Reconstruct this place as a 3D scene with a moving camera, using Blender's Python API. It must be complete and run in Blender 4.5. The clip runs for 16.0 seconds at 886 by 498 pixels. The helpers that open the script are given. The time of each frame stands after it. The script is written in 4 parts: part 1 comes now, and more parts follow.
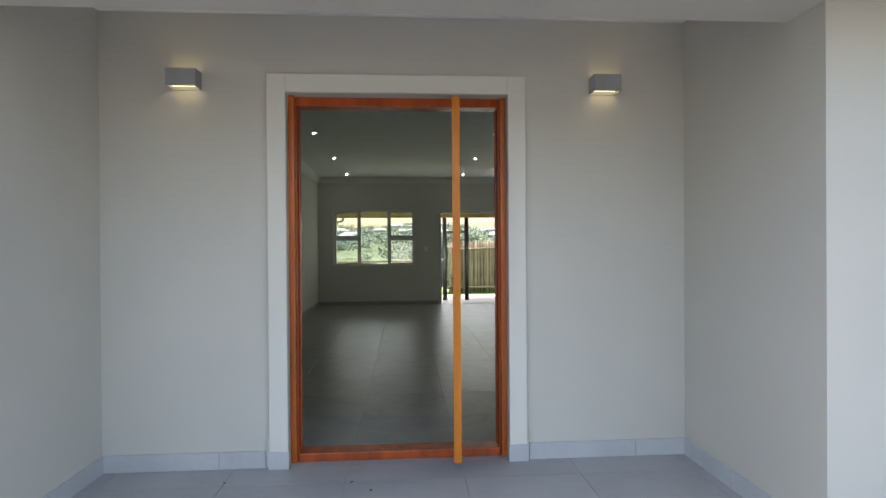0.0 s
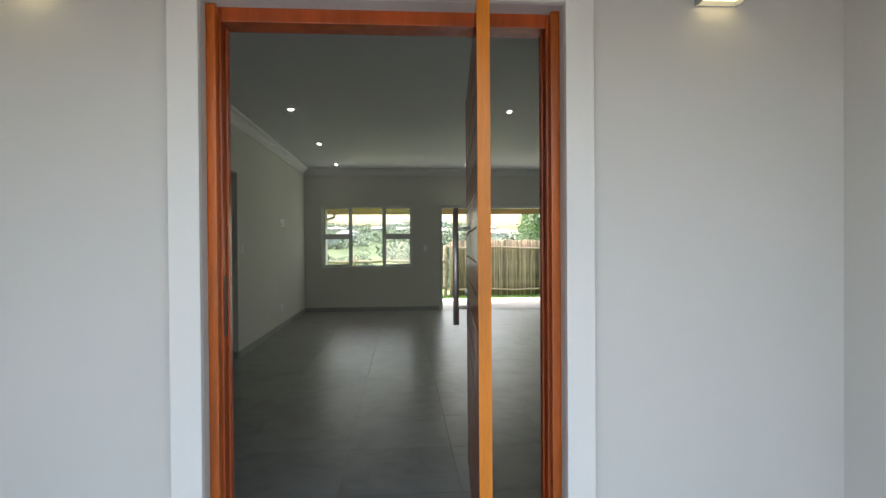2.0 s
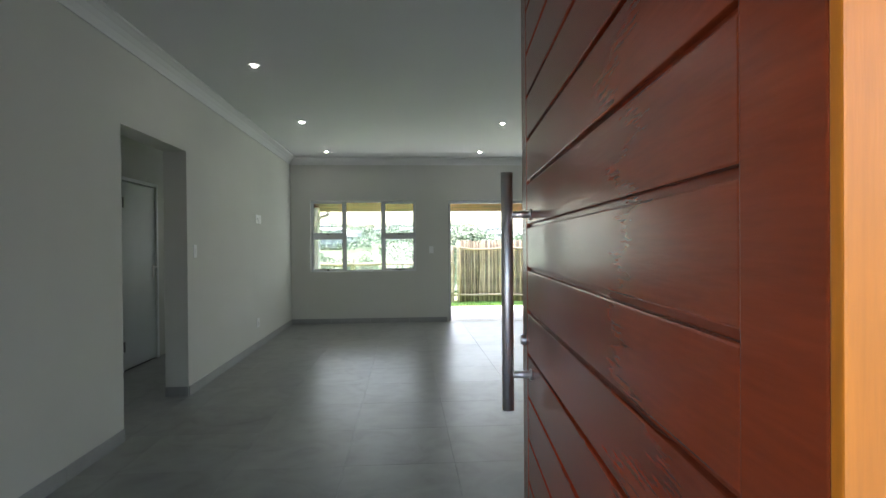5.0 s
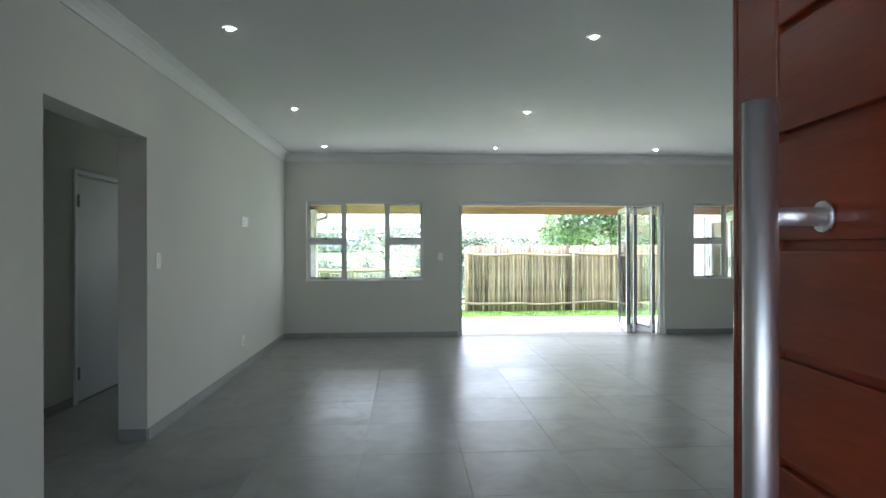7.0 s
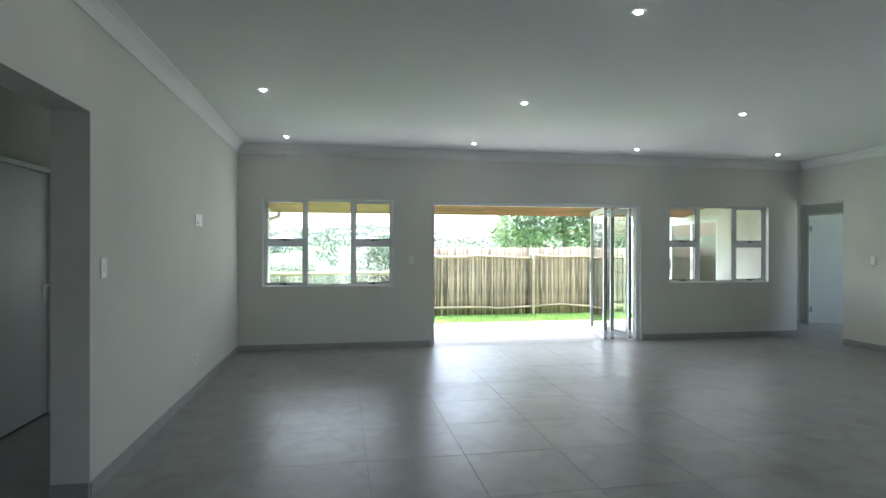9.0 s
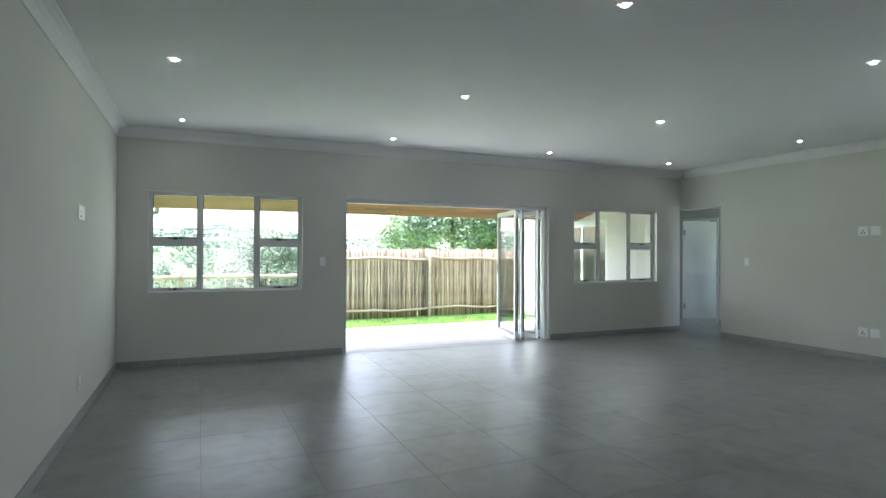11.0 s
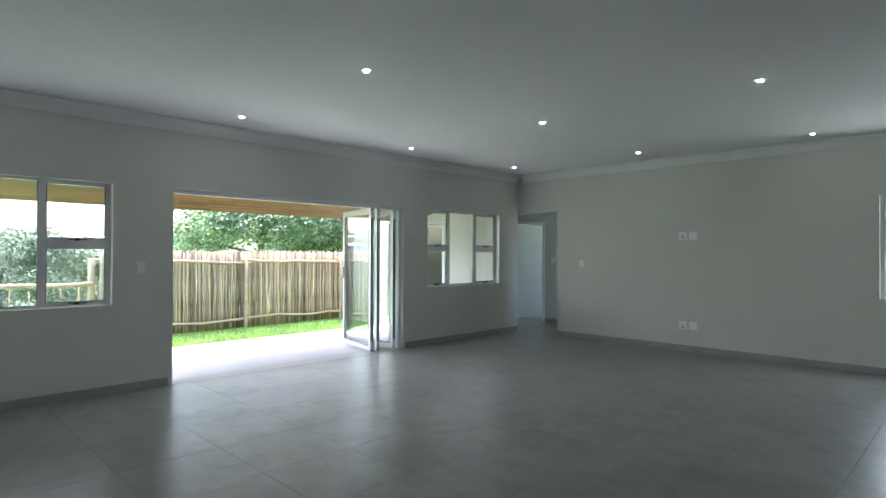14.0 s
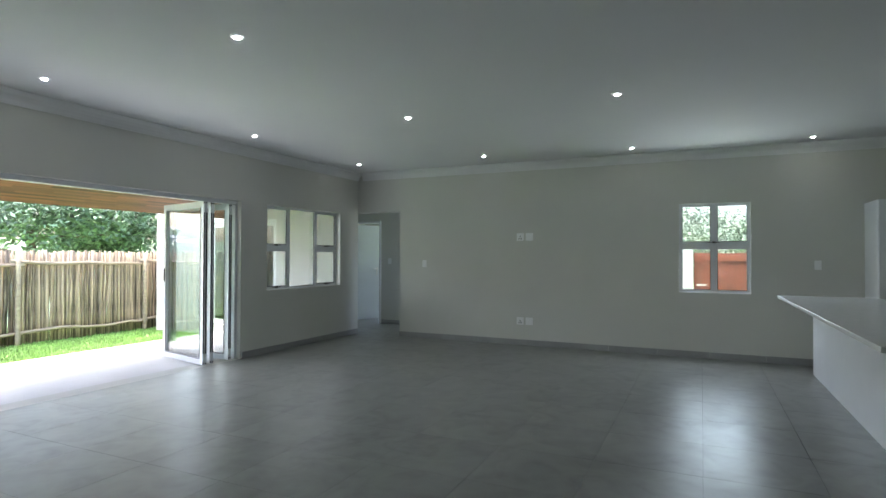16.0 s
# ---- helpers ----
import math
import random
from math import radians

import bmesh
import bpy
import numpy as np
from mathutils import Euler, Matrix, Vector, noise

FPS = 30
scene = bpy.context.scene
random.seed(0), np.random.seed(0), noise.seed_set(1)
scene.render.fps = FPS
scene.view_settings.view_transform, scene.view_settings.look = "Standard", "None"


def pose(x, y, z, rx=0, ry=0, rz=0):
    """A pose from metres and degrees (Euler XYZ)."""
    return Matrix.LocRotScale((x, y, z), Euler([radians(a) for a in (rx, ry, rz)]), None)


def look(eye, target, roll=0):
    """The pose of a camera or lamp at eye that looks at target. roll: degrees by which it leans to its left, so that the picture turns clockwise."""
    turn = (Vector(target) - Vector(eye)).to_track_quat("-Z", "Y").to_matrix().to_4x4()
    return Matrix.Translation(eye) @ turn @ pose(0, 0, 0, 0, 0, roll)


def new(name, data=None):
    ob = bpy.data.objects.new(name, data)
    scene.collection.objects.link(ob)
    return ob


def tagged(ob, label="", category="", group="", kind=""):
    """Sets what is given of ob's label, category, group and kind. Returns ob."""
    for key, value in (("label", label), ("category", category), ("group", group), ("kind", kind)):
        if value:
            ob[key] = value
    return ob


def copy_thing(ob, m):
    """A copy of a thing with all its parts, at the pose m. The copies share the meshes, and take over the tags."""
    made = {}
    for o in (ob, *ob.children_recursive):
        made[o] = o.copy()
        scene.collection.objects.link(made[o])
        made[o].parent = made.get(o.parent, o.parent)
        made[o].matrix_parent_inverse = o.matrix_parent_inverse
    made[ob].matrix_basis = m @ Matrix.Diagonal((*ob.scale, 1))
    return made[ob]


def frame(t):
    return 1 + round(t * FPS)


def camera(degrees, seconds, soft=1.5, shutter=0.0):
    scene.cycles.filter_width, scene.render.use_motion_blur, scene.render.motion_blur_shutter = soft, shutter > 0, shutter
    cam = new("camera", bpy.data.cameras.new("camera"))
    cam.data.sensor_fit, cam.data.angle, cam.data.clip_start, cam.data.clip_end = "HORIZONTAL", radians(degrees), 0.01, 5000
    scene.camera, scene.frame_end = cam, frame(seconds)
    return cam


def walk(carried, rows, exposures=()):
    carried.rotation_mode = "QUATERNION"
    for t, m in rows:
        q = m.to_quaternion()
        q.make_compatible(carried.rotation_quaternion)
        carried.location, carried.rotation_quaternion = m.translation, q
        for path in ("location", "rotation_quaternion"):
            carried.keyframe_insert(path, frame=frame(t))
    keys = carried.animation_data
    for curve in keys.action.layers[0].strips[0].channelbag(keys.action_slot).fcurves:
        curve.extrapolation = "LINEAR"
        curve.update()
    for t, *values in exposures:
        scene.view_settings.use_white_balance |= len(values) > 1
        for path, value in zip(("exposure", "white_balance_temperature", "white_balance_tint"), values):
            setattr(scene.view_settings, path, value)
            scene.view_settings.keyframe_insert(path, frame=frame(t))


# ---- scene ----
cam = camera(77.0, 16.0)
PATH = [
    (0, (0.657, 0.892, 1.294), (0.795, 2.887, 1.284), -0.4),
    (0.5, (0.673, 1.187, 1.298), (0.809, 3.182, 1.286), -0.4),
    (1, (0.676, 1.494, 1.292), (0.81, 3.489, 1.275), -0.4),
    (1.5, (0.647, 1.798, 1.304), (0.789, 3.793, 1.285), -0.45),
    (2, (0.677, 2.188, 1.316), (0.823, 4.182, 1.3), -0.4),
    (2.5, (0.674, 2.467, 1.309), (0.825, 4.462, 1.294), -0.4),
    (3, (0.657, 2.742, 1.308), (0.811, 4.736, 1.292), -0.4),
    (3.5, (0.665, 3.015, 1.301), (0.814, 5.01, 1.286), -0.5),
    (4, (0.697, 3.308, 1.319), (0.838, 5.303, 1.305), -0.4),
    (4.5, (0.697, 3.52, 1.316), (0.833, 5.515, 1.301), -0.5),
    (7, (0.62, 4.715, 1.372), (0.75, 6.711, 1.370), -0.1),
    (7.5, (0.568, 4.871, 1.361), (0.708, 6.866, 1.36), -0.0),
    (8, (0.475, 5.068, 1.368), (0.642, 7.061, 1.368), -0.1),
    (8.5, (0.34, 5.232, 1.396), (0.569, 7.219, 1.393), 0.0),
    (9, (0.158, 5.396, 1.401), (0.515, 7.364, 1.401), 0.1),
    (9.5, (0.035, 5.526, 1.383), (0.509, 7.469, 1.387), 0.2),
    (12, (-0.592, 6.283, 1.376), (0.41, 8.014, 1.391), 0.2),
    (12.5, (-0.668, 6.496, 1.371), (0.432, 8.166, 1.388), 0.2),
    (13, (-0.701, 6.711, 1.41), (0.513, 8.3, 1.422), 0.3),
    (13.5, (-0.72, 6.944, 1.405), (0.59, 8.456, 1.419), 0.3),
    (14, (-0.747, 7.121, 1.399), (0.676, 8.526, 1.416), 0.2),
    (14.5, (-0.774, 7.286, 1.392), (0.789, 8.534, 1.415), 0.2),
    (15, (-0.776, 7.472, 1.383), (0.902, 8.561, 1.403), 0.2),
    (15.5, (-0.798, 7.661, 1.364), (0.948, 8.635, 1.39), 0.2),
    (16, (-0.867, 7.781, 1.364), (0.947, 8.623, 1.391), 0.2),
]
EXPOSURES = [(0.0, 2.25, 7600, 8), (1.0, 2.38, 7600, 8), (2.0, 2.7, 7600, 8), (3.0, 2.9, 7450, 8), (4.5, 3.33, 6950, 9), (7.0, 3.68, 6450, 10), (9.5, 3.68, 6400, 10), (12.0, 3.5, 6370, 11), (14.0, 3.35, 6350, 11), (16.0, 3.28, 6350, 11)]
walk(cam, [(t, look(eye, target, roll)) for t, eye, target, roll in PATH], EXPOSURES)

# ---- world, sun, exposure ----
world = bpy.data.worlds.new("world")
scene.world = world
world.use_nodes = True
wn = world.node_tree
sky = wn.nodes.new("ShaderNodeTexSky")
sky.sky_type = "NISHITA"
sky.sun_disc = False
sky.sun_elevation = radians(66)
sky.sun_rotation = radians(-27)
sky.air_density, sky.dust_density, sky.ozone_density = 1.0, 5.0, 1.0
bg = wn.nodes["Background"]
bg.inputs["Strength"].default_value = 0.15
wn.links.new(sky.outputs["Color"], bg.inputs["Color"])
sun_data = bpy.data.lights.new("sun", "SUN")
sun_data.energy, sun_data.angle, sun_data.color = 0.6, radians(50), (1.0, 0.985, 0.96)
sun = new("sun", sun_data)
sun.matrix_world = look((0, 0, 30), (3.0, -6.0, 14.9))


def opening_light(name, at, to, w, h, watts):
    """An area lamp in an opening, added to the sky's own light."""
    d = bpy.data.lights.new(name, "AREA")
    d.shape, d.size, d.size_y, d.energy, d.color = "RECTANGLE", w, h, watts * 0.50, (0.86, 0.955, 1.0)
    new(name, d).matrix_world = look(at, to)


opening_light("skylight_doors", (3.06, 13.38, 1.02), (3.06, 5, 1.02), 3.1, 1.95, 3.5)
opening_light("skylight_window", (-0.02, 13.38, 1.45), (-0.02, 5, 1.45), 1.7, 1.15, 1.2)
opening_light("skylight_window", (6.14, 13.38, 1.45), (6.14, 5, 1.45), 1.7, 1.15, 1.0)
opening_light("skylight_window", (7.66, 7.62, 1.44), (0, 7.62, 1.44), 0.8, 1.15, 6.0)
# Three fill lamps in unseen openings, added to brighten the passages and bedroom.
opening_light("passage_fill", (-1.86, 13.4, 1.45), (-1.86, 5, 1.3), 0.6, 1.1, 1.3)
opening_light("passage_fill", (8.3, 11.56, 1.45), (8.3, 15, 1.2), 0.6, 1.1, 1.0)
opening_light("bedroom_fill", (10.55, 13.9, 1.45), (8, 13.9, 1.3), 1.3, 1.1, 1.2)


# ---- materials ----
def material(name, colour, rough=0.6, metal=0.0, var=0.06, scale=3.0, fine=60.0, bump=0.05, rough_var=0.0, specular=0.5, random_tint=0.0, stretch=(1, 1, 1), island=0.0, world_space=False, detail=6):
    m = bpy.data.materials.new(name)
    m.use_nodes = True
    nt = m.node_tree
    p = nt.nodes["Principled BSDF"]
    p.inputs["Metallic"].default_value = metal
    p.inputs["Roughness"].default_value = rough
    p.inputs["Specular IOR Level"].default_value = specular
    tc = nt.nodes.new("ShaderNodeTexCoord")
    mp = nt.nodes.new("ShaderNodeMapping")
    mp.inputs["Scale"].default_value = stretch
    if world_space:
        geo, info, off = (nt.nodes.new(n) for n in ("ShaderNodeNewGeometry", "ShaderNodeObjectInfo", "ShaderNodeVectorMath"))
        off.operation = "MULTIPLY_ADD"
        off.inputs[1].default_value = (7.0, 5.0, 3.0)
        nt.links.new(info.outputs["Random"], off.inputs[0])
        nt.links.new(geo.outputs["Position"], off.inputs[2])
        nt.links.new(off.outputs[0], mp.inputs["Vector"])
    else:
        nt.links.new(tc.outputs["Object"], mp.inputs["Vector"])
    big = nt.nodes.new("ShaderNodeTexNoise")
    big.inputs["Scale"].default_value, big.inputs["Detail"].default_value = scale, detail
    small = nt.nodes.new("ShaderNodeTexNoise")
    small.inputs["Scale"].default_value, small.inputs["Detail"].default_value = fine, 3
    for n in (big, small):
        nt.links.new(mp.outputs["Vector"], n.inputs["Vector"])
    add = nt.nodes.new("ShaderNodeMath")
    add.operation = "MULTIPLY_ADD"
    add.inputs[1].default_value = 0.35
    nt.links.new(small.outputs["Fac"], add.inputs[0])
    nt.links.new(big.outputs["Fac"], add.inputs[2])
    last = add.outputs[0]
    if random_tint or island:
        back = nt.nodes.new("ShaderNodeMath")
        back.operation = "SUBTRACT"
        back.inputs[1].default_value = (random_tint or island) / 2
        nt.links.new(last, back.inputs[0])
        last = back.outputs[0]
    if random_tint or island:
        src = nt.nodes.new("ShaderNodeObjectInfo") if random_tint else nt.nodes.new("ShaderNodeNewGeometry")
        more = nt.nodes.new("ShaderNodeMath")
        more.operation = "MULTIPLY_ADD"
        more.inputs[1].default_value = random_tint or island
        nt.links.new(src.outputs["Random"] if random_tint else src.outputs["Random Per Island"], more.inputs[0])
        nt.links.new(last, more.inputs[2])
        last = more.outputs[0]
    ramp = nt.nodes.new("ShaderNodeValToRGB")
    lo = [max(0, c * (1 - var * 2.6)) for c in colour]
    hi = [min(1, c * (1 + var * 2.2)) for c in colour]
    ramp.color_ramp.elements[0].position, ramp.color_ramp.elements[0].color = 0.15, (*lo, 1)
    ramp.color_ramp.elements[1].position, ramp.color_ramp.elements[1].color = 1.0, (*hi, 1)
    nt.links.new(last, ramp.inputs["Fac"])
    nt.links.new(ramp.outputs["Color"], p.inputs["Base Color"])
    if rough_var:
        mr = nt.nodes.new("ShaderNodeMapRange")
        mr.inputs["From Min"].default_value, mr.inputs["From Max"].default_value = 0.2, 0.8
        mr.inputs["To Min"].default_value, mr.inputs["To Max"].default_value = rough - rough_var, rough + rough_var
        nt.links.new(big.outputs["Fac"], mr.inputs["Value"])
        nt.links.new(mr.outputs["Result"], p.inputs["Roughness"])
    if bump:
        b = nt.nodes.new("ShaderNodeBump")
        b.inputs["Strength"].default_value, b.inputs["Distance"].default_value = bump, 0.01
        nt.links.new(small.outputs["Fac"], b.inputs["Height"])
        nt.links.new(b.outputs["Normal"], p.inputs["Normal"])
    return m


def glass_material(name, tint=(0.94, 0.97, 0.96)):
    """A thin pane: mostly clear, with a mirror share that grows towards grazing."""
    m = bpy.data.materials.new(name)
    m.use_nodes = True
    nt = m.node_tree
    out = nt.nodes["Material Output"]
    nt.nodes.remove(nt.nodes["Principled BSDF"])
    clear = nt.nodes.new("ShaderNodeBsdfTransparent")
    clear.inputs["Color"].default_value = (*tint, 1)
    gloss = nt.nodes.new("ShaderNodeBsdfGlossy")
    gloss.inputs["Roughness"].default_value = 0.02
    lw = nt.nodes.new("ShaderNodeLayerWeight")
    lw.inputs["Blend"].default_value = 0.5
    pw = nt.nodes.new("ShaderNodeMath")
    pw.operation = "POWER"
    pw.inputs[1].default_value = 3.0
    fres = nt.nodes.new("ShaderNodeMath")
    fres.operation = "MULTIPLY_ADD"
    fres.inputs[1].default_value, fres.inputs[2].default_value = 0.9, 0.08
    nt.links.new(lw.outputs["Facing"], pw.inputs[0])
    nt.links.new(pw.outputs[0], fres.inputs[0])
    mix = nt.nodes.new("ShaderNodeMixShader")
    nt.links.new(fres.outputs[0], mix.inputs["Fac"])
    nt.links.new(clear.outputs[0], mix.inputs[1])
    nt.links.new(gloss.outputs[0], mix.inputs[2])
    nt.links.new(mix.outputs[0], out.inputs["Surface"])
    return m


def glow_material(name, colour, strength):
    m = bpy.data.materials.new(name)
    m.use_nodes = True
    p = m.node_tree.nodes["Principled BSDF"]
    p.inputs["Base Color"].default_value = (*colour, 1)
    p.inputs["Emission Color"].default_value = (*colour, 1)
    p.inputs["Emission Strength"].default_value = strength
    return m


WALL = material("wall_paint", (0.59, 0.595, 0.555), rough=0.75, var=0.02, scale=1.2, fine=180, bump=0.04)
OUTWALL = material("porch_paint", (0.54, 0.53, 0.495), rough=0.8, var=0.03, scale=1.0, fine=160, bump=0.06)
SURROUND = material("surround_paint", (0.66, 0.655, 0.62), rough=0.7, var=0.03, scale=1.0, fine=140, bump=0.04)
CREAM = material("cream_plaster", (0.56, 0.555, 0.54), rough=0.85, var=0.04, scale=1.5, fine=120, bump=0.08)
WHITE = material("white_paint", (0.74, 0.75, 0.75), rough=0.65, var=0.02, scale=1.5, fine=150, bump=0.02)
CEIL = material("ceiling_paint", (0.72, 0.73, 0.73), rough=0.8, var=0.015, scale=0.8, fine=120, bump=0.02)
TRIM = material("white_gloss_paint", (0.78, 0.80, 0.81), rough=0.35, var=0.02, scale=4, fine=80, bump=0.01)
DOORWHITE = material("door_paint", (0.66, 0.70, 0.72), rough=0.45, var=0.03, scale=2, fine=90, bump=0.02)
TILE = material("porcelain_tile", (0.252, 0.256, 0.243), rough=0.345, var=0.13, scale=1.3, fine=6, bump=0.0, rough_var=0.055, specular=0.30, world_space=True, detail=3)
# cloudy polish: the gloss of the tiles comes and goes in soft swirls
tn = TILE.node_tree
swirl, swing, shine = (tn.nodes.new(n) for n in ("ShaderNodeTexNoise", "ShaderNodeNewGeometry", "ShaderNodeMapRange"))
swirl.inputs["Scale"].default_value, swirl.inputs["Detail"].default_value, swirl.inputs["Distortion"].default_value = 3.4, 4, 1.6
tn.links.new(swing.outputs["Position"], swirl.inputs["Vector"])
shine.inputs["From Min"].default_value, shine.inputs["From Max"].default_value = 0.32, 0.68
shine.inputs["To Min"].default_value, shine.inputs["To Max"].default_value = 0.12, 0.46
tn.links.new(swirl.outputs["Fac"], shine.inputs["Value"])
tn.links.new(shine.outputs["Result"], tn.nodes["Principled BSDF"].inputs["Specular IOR Level"])
GROUT = material("grout", (0.165, 0.165, 0.165), rough=0.9, var=0.1, scale=8, fine=120, bump=0.1)
GROUTLIGHT = material("porch_grout", (0.42, 0.42, 0.42), rough=0.9, var=0.1, scale=8, fine=120, bump=0.1)
SKIRT = material("skirting_tile", (0.29, 0.295, 0.295), rough=0.35, var=0.08, scale=3, fine=40, bump=0.02, random_tint=0.1)
SKIRTOUT = material("porch_skirting_tile", (0.44, 0.46, 0.49), rough=0.4, var=0.08, scale=3, fine=40, bump=0.02, random_tint=0.1)
PORCHTILE = material("porch_tile", (0.36, 0.36, 0.37), rough=0.45, var=0.08, scale=2.0, fine=18, bump=0.02, rough_var=0.05, random_tint=0.1, world_space=True, detail=4)
DOORWOOD = material("red_stained_wood", (0.20, 0.032, 0.009), rough=0.25, var=0.22, scale=2.2, fine=30, bump=0.05, stretch=(5, 0.5, 5))
BEADWOOD = material("orange_red_bead", (0.40, 0.088, 0.011), rough=0.32, var=0.3, scale=1.6, fine=26, bump=0.05, stretch=(5, 5, 0.6))
FRAMEWOOD = material("red_varnished_frame", (0.34, 0.062, 0.014), rough=0.25, var=0.25, scale=2.5, fine=30, bump=0.05, stretch=(6, 6, 0.5))
EDGEWOOD = material("orange_varnished_wood", (0.55, 0.17, 0.012), rough=0.36, var=0.22, scale=2.5, fine=28, bump=0.05, stretch=(7, 7, 0.5))
STEEL = material("brushed_steel", (0.76, 0.75, 0.73), rough=0.46, metal=1.0, var=0.08, scale=5, fine=200, bump=0.03, stretch=(20, 20, 0.3))
ALU = material("white_aluminium", (0.70, 0.72, 0.74), rough=0.4, var=0.02, scale=5, fine=100, bump=0.01)
GASKET = material("black_rubber", (0.03, 0.03, 0.035), rough=0.6, var=0.1)
BLACK = material("black_metal", (0.03, 0.03, 0.03), rough=0.4, var=0.1)
GREYLAMP = material("grey_lamp_metal", (0.32, 0.33, 0.35), rough=0.45, var=0.05, scale=8, bump=0.02)
PLASTIC = material("white_plastic", (0.82, 0.83, 0.83), rough=0.35, var=0.01, bump=0)
STONE = material("white_stone_top", (0.78, 0.79, 0.79), rough=0.24, var=0.03, scale=14, fine=160, bump=0.0)
LAMINATE = material("white_laminate", (0.80, 0.825, 0.86), rough=0.35, var=0.02, scale=3, bump=0.01)
GRASS = material("grass_ground", (0.18, 0.29, 0.085), rough=0.9, var=0.35, scale=0.8, fine=30, bump=0.6)
BLADE = material("grass_blade", (0.20, 0.345, 0.095), rough=0.7, var=0.3, scale=2, fine=20, bump=0, island=0.5)
# Pale so that the daylight glare on the patio is in the colour.
PATIOGLARE = material("patio_glare_pale", (0.64, 0.64, 0.635), rough=0.6, var=0.06, scale=2, fine=40, bump=0.05, random_tint=0.1)
POLE = material("weathered_pole", (0.35, 0.275, 0.195), rough=0.85, var=0.38, scale=4, fine=60, bump=0.3, random_tint=0.7, stretch=(6, 6, 0.6))
RAIL = material("treated_pole", (0.38, 0.31, 0.225), rough=0.8, var=0.2, scale=3, fine=50, bump=0.2, stretch=(0.6, 6, 6))
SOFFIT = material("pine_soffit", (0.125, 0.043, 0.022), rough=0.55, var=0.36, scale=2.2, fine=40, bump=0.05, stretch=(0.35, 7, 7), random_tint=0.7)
LEAF = material("leaf", (0.115, 0.185, 0.105), rough=0.6, var=0.45, scale=0.7, fine=8, bump=0, island=0.6)
# Leaf colour paled and greyed: the haze over far trees is painted in.
LEAFPALE = material("haze_pale_leaf", (0.20, 0.25, 0.18), rough=0.7, var=0.35, scale=0.5, fine=6, bump=0, island=0.6)
BARK = material("bark", (0.12, 0.10, 0.08), rough=0.9, var=0.25, scale=5, fine=40, bump=0.4)
HILL = material("hill_scrub", (0.10, 0.14, 0.075), rough=0.95, var=0.4, scale=0.06, fine=0.7, bump=0.3)
HOUSEWALL = material("far_house_wall", (0.42, 0.415, 0.39), rough=0.9, var=0.1, scale=0.4, random_tint=0.3)
HOUSEROOF = material("far_house_roof", (0.32, 0.34, 0.34), rough=0.8, var=0.2, scale=0.5, random_tint=0.3)
DARKGLASS = material("far_window", (0.16, 0.18, 0.19), rough=0.15, var=0.05)
GATEWOOD = material("gate_boards", (0.18, 0.050, 0.023), rough=0.5, var=0.22, scale=2, fine=30, bump=0.1, stretch=(6, 6, 0.5), random_tint=0.3)
PAVE = material("driveway_paving", (0.10, 0.098, 0.094), rough=0.85, var=0.12, scale=0.6, fine=30, bump=0.2)
ROOFTILE = material("roof_sheet", (0.16, 0.16, 0.17), rough=0.7, var=0.1, scale=1)
GLASS = glass_material("window_glass")
LAMPGLOW = glow_material("downlight_glow", (1.0, 1.0, 0.98), 18)
WARMGLOW = glow_material("wall_lamp_glow", (1.0, 0.86, 0.5), 0.4)


# ---- mesh helpers ----
def mesh_of(bm, name, mat):
    bmesh.ops.recalc_face_normals(bm, faces=bm.faces)
    me = bpy.data.meshes.new(name)
    bm.to_mesh(me)
    bm.free()
    for m in (mat if isinstance(mat, (list, tuple)) else [mat]):
        me.materials.append(m)
    return me


def part(name, bm, mat, parent=None, label=""):
    ob = new(name, mesh_of(bm, name, mat))
    ob.parent = parent
    if label:
        ob["label"] = label
    return ob


def thing(name, label, category, group="", kind=""):
    return tagged(new(name), label, category, group, kind)


def box(bm, x0, x1, y0, y1, z0, z1, bevel=0.0):
    m = Matrix.Translation(((x0 + x1) / 2, (y0 + y1) / 2, (z0 + z1) / 2)) @ Matrix.Diagonal((abs(x1 - x0), abs(y1 - y0), abs(z1 - z0), 1))
    got = bmesh.ops.create_cube(bm, size=1, matrix=m)
    if bevel:
        es = {e for v in got["verts"] for e in v.link_edges}
        bmesh.ops.bevel(bm, geom=list(es), offset=bevel, segments=2, affect="EDGES", profile=0.6)
    return bm


def boxes(*rows, bevel=0.0):
    bm = bmesh.new()
    for r in rows:
        box(bm, *r, bevel=bevel)
    return bm


def rod(bm, a, b, r0, r1=None, seg=10, caps=True):
    a, b = Vector(a), Vector(b)
    d = b - a
    m = Matrix.Translation((a + b) / 2) @ d.to_track_quat("Z", "Y").to_matrix().to_4x4()
    bmesh.ops.create_cone(bm, cap_ends=caps, segments=seg, radius1=r0, radius2=r0 if r1 is None else r1, depth=d.length, matrix=m)
    return bm


def smooth(ob):
    for p in ob.data.polygons:
        p.use_smooth = len(p.vertices) == 4
    return ob


